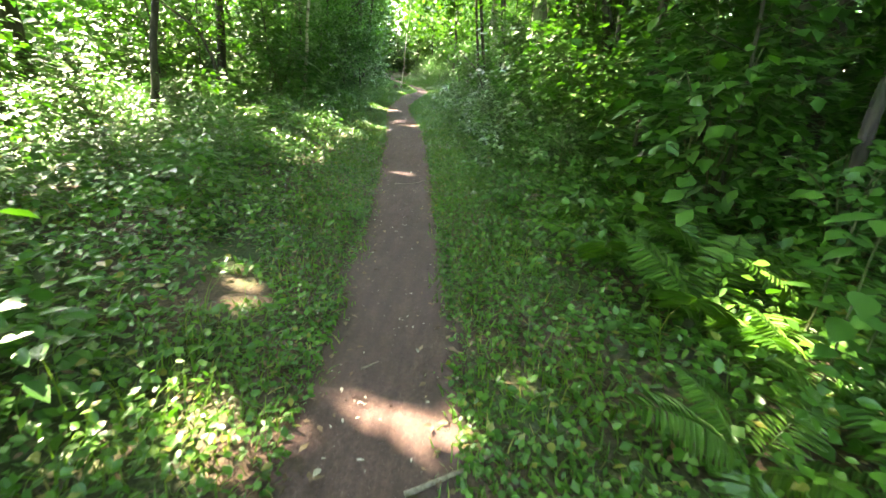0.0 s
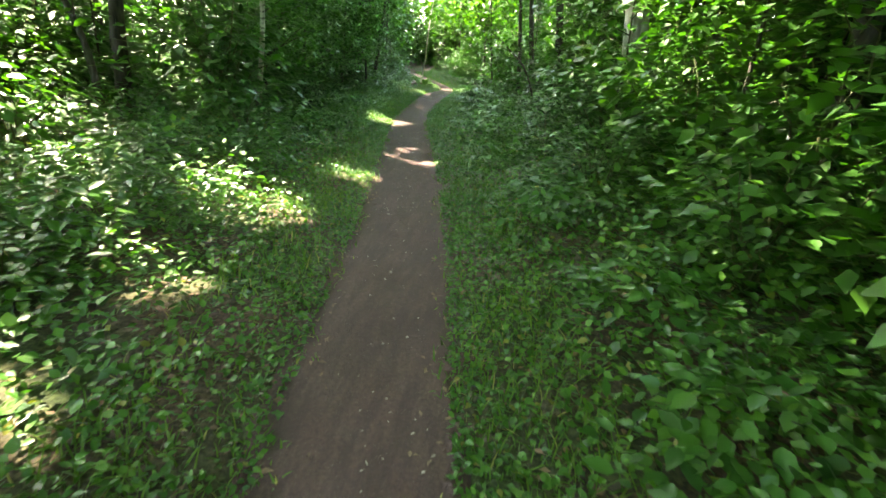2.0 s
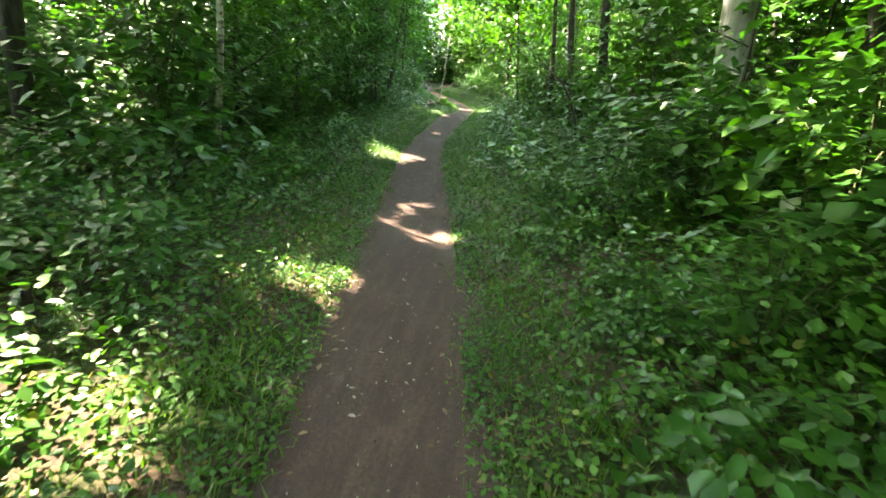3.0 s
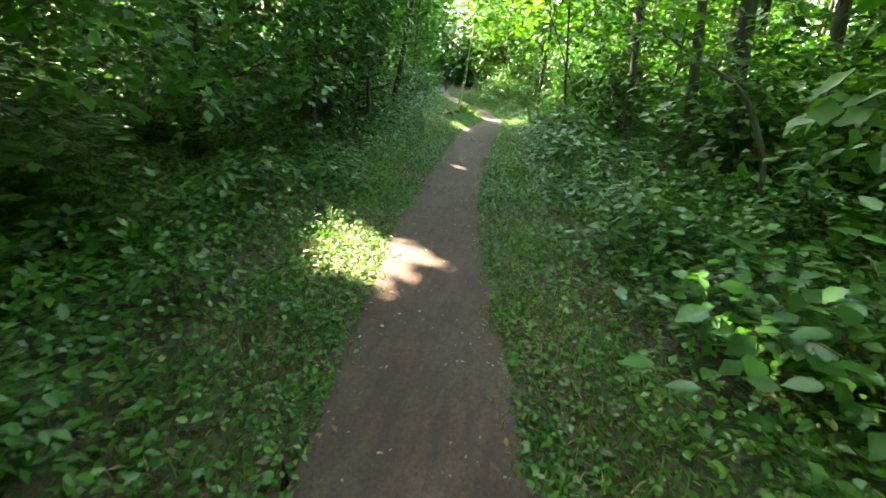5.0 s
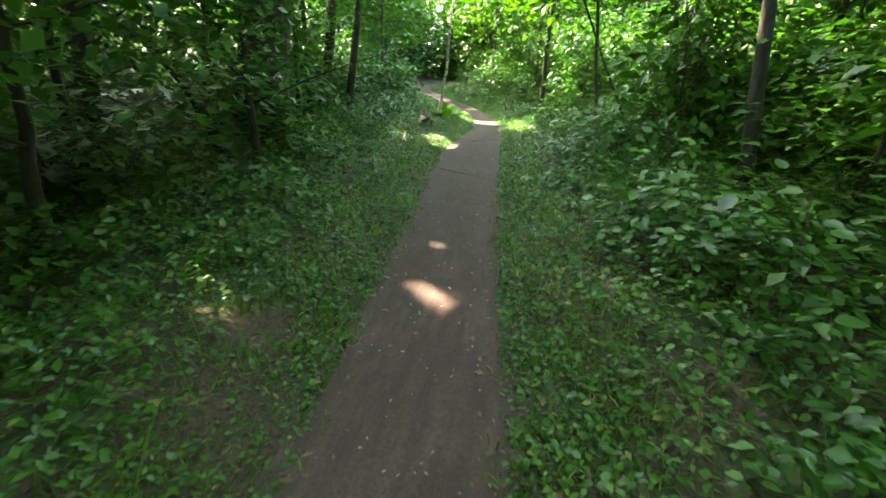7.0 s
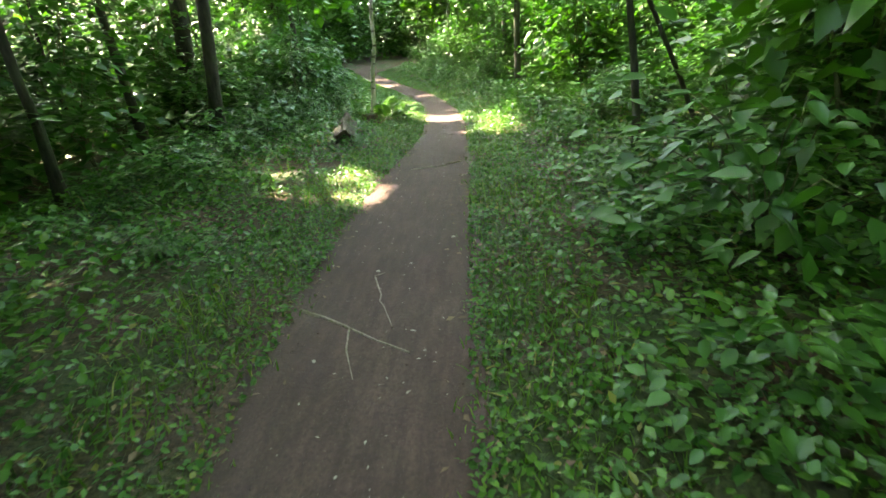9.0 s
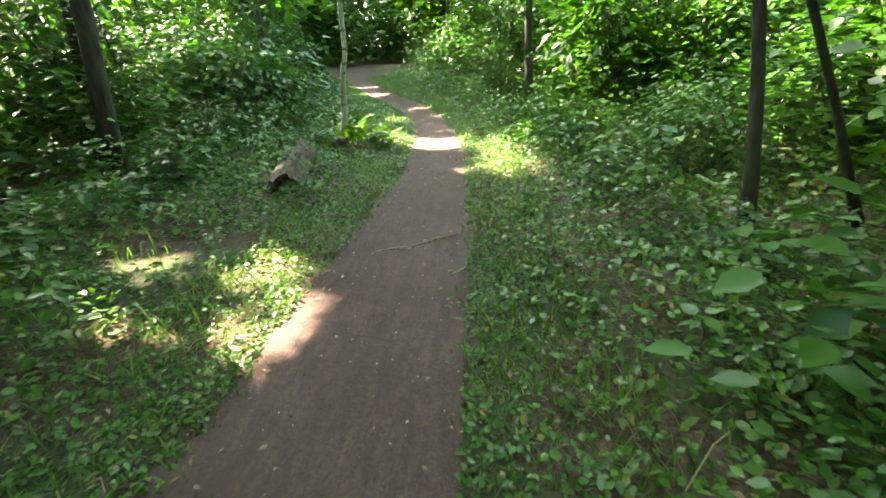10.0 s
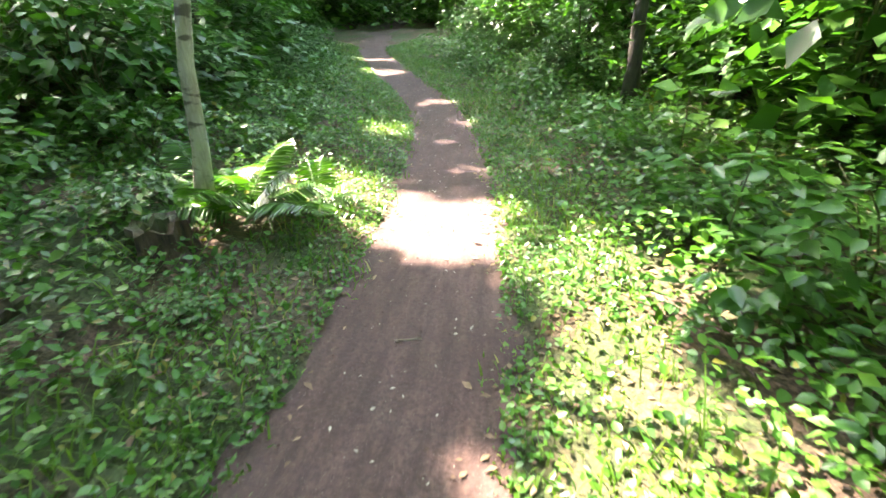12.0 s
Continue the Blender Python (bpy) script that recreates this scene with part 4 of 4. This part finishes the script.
def grass(n):
    x, y, e, s = strip_places(n, -0.12, 0.75, power=1.4)
    thick = waves(x, y, 2.2, 5) + 0.4 * waves(x, y, 7.0, 2)
    keep = (thick > rng.uniform(-1.3, 0.2, n)) & ~bare(x, y) & (e > rng.uniform(-0.12, 0.12, n) + 0.07 * waves(x, y, 5.0, 7))
    x, y, e, s = x[keep], y[keep], e[keep], s[keep]
    n = len(x)
    tall = rng.uniform(0.04, 0.11, n) * (0.55 + np.clip(e, 0, .6) * 0.9) * (1 + 0.5 * waves(x, y, 3.0))
    p = np.c_[x, y, np.maximum(height(x, y), climb(y) - 0.004) - 0.004]
    v, f = leaves(p, rng.uniform(0, 6.28, n), rng.uniform(0.5, 1.5, n), rng.normal(0, 0.4, n), tall * 1.25, rng.uniform(0.006, 0.012, n), BLADE)
    tagged(new("grass", mesh_np("grass", v, f, MAT_GRASS)), "short green grass along both edges of the path", "grass", kind="stuff")


def herbs(n):
    x, y, e, s = strip_places(n, -0.02, 3.6, power=1.6)
    left_low = (s < 0) & (y > 26) & (y < 34)
    patchy = waves(x, y, 1.9, 4) + 0.5 * waves(x, y, 6.3, 3)
    keep = (patchy > rng.uniform(-1.5, 0.15, n) - 0.9 * np.clip((e - 0.25) / 1.2, 0, 1)) & ~bare(x, y)
    x, y, e, s, left_low = x[keep], y[keep], e[keep], s[keep], left_low[keep]
    n = len(x)
    top = 0.04 + 0.40 * np.clip((e - 0.15) / 1.5, 0, 1) * np.where(left_low, 0.4, 1.0)
    z = height(x, y) + 0.012 + top * rng.uniform(0, 1, n) * (0.8 + 0.5 * waves(x, y, 2.7))
    size = rng.uniform(0.022, 0.048, n) + 0.045 * np.clip((e - 0.1) / 1.4, 0, 1) * rng.uniform(0.2, 1.2, n)
    args = (np.c_[x, y, z], rng.uniform(0, 6.28, n), rng.normal(0.05, 0.4, n), rng.normal(0, 0.45, n), size, size * rng.uniform(0.5, 0.85, n))
    cut = n * 2 // 5
    v, f = join([leaves(*(a[:cut] for a in args), OVATE), leaves(*(a[cut:] for a in args), RHOMB)])
    tagged(new("undergrowth", mesh_np("undergrowth", v, f, MAT_HERB)), "low broad-leaved weeds carpeting the ground beside the path", "undergrowth", kind="stuff")


def tall_grass(n):
    x, y, e, s = strip_places(n, 0.35, 3.0, power=1.0)
    keep = waves(x, y, 1.3, 8) > 0.15
    x, y = x[keep], y[keep]
    n = len(x)
    v, f = leaves(np.c_[x, y, height(x, y)], rng.uniform(0, 6.28, n), rng.uniform(0.7, 1.45, n), rng.normal(0, .3, n), rng.uniform(.12, .36, n), rng.uniform(.004, .009, n), BLADE)
    tagged(new("tall_grass", mesh_np("tall_grass", v, f, MAT_GRASS)), "longer grass blades among the weeds", "grass", kind="stuff")


def litter(n):
    x, y, e, s = strip_places(n, -0.2, 3.2, power=1.2)
    keep = rng.uniform(0, 1, n) < np.clip(0.25 + (e + 0.2) * 2.5, 0, 1)
    x, y, e = x[keep], y[keep], e[keep]
    n = len(x)
    size = rng.uniform(0.02, 0.065, n)
    v, f = leaves(np.c_[x, y, np.maximum(height(x, y), climb(y)) + 0.005], rng.uniform(0, 6.28, n), rng.normal(0.1, 0.16, n), rng.normal(0, 0.3, n), size, size * 0.55, RHOMB)
    tagged(new("leaf_litter", mesh_np("leaf_litter", v, f, MAT_LITTER)), "dry brown fallen leaves on the forest floor", "leaf litter", kind="stuff")


def crumbs(n):
    y = rng.uniform(-1, 44, n)
    u = np.clip(rng.normal(0, 0.6, n), -1.25, 1.25)
    x = trail_x(y) + u * trail_w(y)
    size = rng.uniform(0.009, 0.024, n) * np.where(rng.uniform(0, 1, n) < 0.12, 2.0, 1)
    v, f = leaves(np.c_[x, y, np.where(np.abs(u) < 0.97, 0.004, 0.022) + rng.uniform(0, .004, n) + climb(y)], rng.uniform(0, 6.28, n), rng.normal(0.1, 0.12, n), rng.normal(0, 0.3, n), size, size * rng.uniform(.3, .7, n), OVATE)
    tagged(new("fallen_petals", mesh_np("fallen_petals", v, f, MAT_PETAL)), "small pale fallen leaves and petals strewn over the path", "fallen leaves", kind="stuff")


def pebbles(n):
    y = rng.uniform(-1, 40, n)
    u = rng.uniform(-1.1, 1.1, n)
    x = trail_x(y) + u * trail_w(y)
    r = rng.uniform(0.003, 0.009, n)
    octa = np.array([(1, 0, 0), (0, 1, 0), (-1, 0, 0), (0, -1, 0), (0, 0, .7), (0, 0, -.7)])
    t = np.array([(0, 1, 4), (1, 2, 4), (2, 3, 4), (3, 0, 4), (1, 0, 5), (2, 1, 5), (3, 2, 5), (0, 3, 5)])
    v = np.c_[x, y, climb(y)][:, None] + octa[None] * r[:, None, None] * rng.uniform(0.6, 1.3, (n, 6, 1))
    f = (np.arange(n)[:, None, None] * 6 + t[None]).reshape(-1, 3)
    tagged(new("soil_crumbs", mesh_np("soil_crumbs", v.reshape(-1, 3), f, MAT_SOIL)), "crumbs of earth and grit on the path", "grit", kind="stuff")


def far_woods(n):
    """The wood's deeper foliage, past the bushes."""
    a = rng.uniform(0, 2 * np.pi, n)
    r = 23 + 20 * rng.uniform(0, 1, n) ** 1.2
    x, y = -3 + 0.72 * r * np.cos(a), 24 + 1.25 * r * np.sin(a)
    e, _ = side(x, y)
    keep = (e > 2.5) & (np.abs(x + 3) > 12) | (y > 52) & (e > 1.5) | (y < -6)
    x, y = x[keep], y[keep]
    ex, ey = rng.uniform(-30, 14, 36000), rng.uniform(54, 74, 36000)
    clear = (side(ex, ey)[0] > 1.3) | (ey > 62)
    x, y = np.r_[x, ex[clear]], np.r_[y, ey[clear]]
    n = len(x)
    z = height(x, y) + 13 * rng.uniform(0, 1, n) ** 1.3 * (0.8 + 0.35 * waves(x, y, 0.5))
    x, y = x + 0.8 * waves(y, z, 1.3), y + 0.8 * waves(x, z, 1.3)
    size = rng.uniform(0.4, 0.85, n)
    v, f = leaves(np.c_[x, y, z], rng.uniform(0, 6.28, n), rng.normal(-.2, .4, n), rng.normal(0, .5, n), size, size * .7, RHOMB)
    tagged(new("far_woods", mesh_np("far_woods", v, f, MAT_CROWN)), "dense green foliage of the distant wood", "woods", kind="stuff")


grass(80000)
herbs(235000)
tall_grass(14000)
litter(24000)
crumbs(1500)
pebbles(2500)
far_woods(70000)
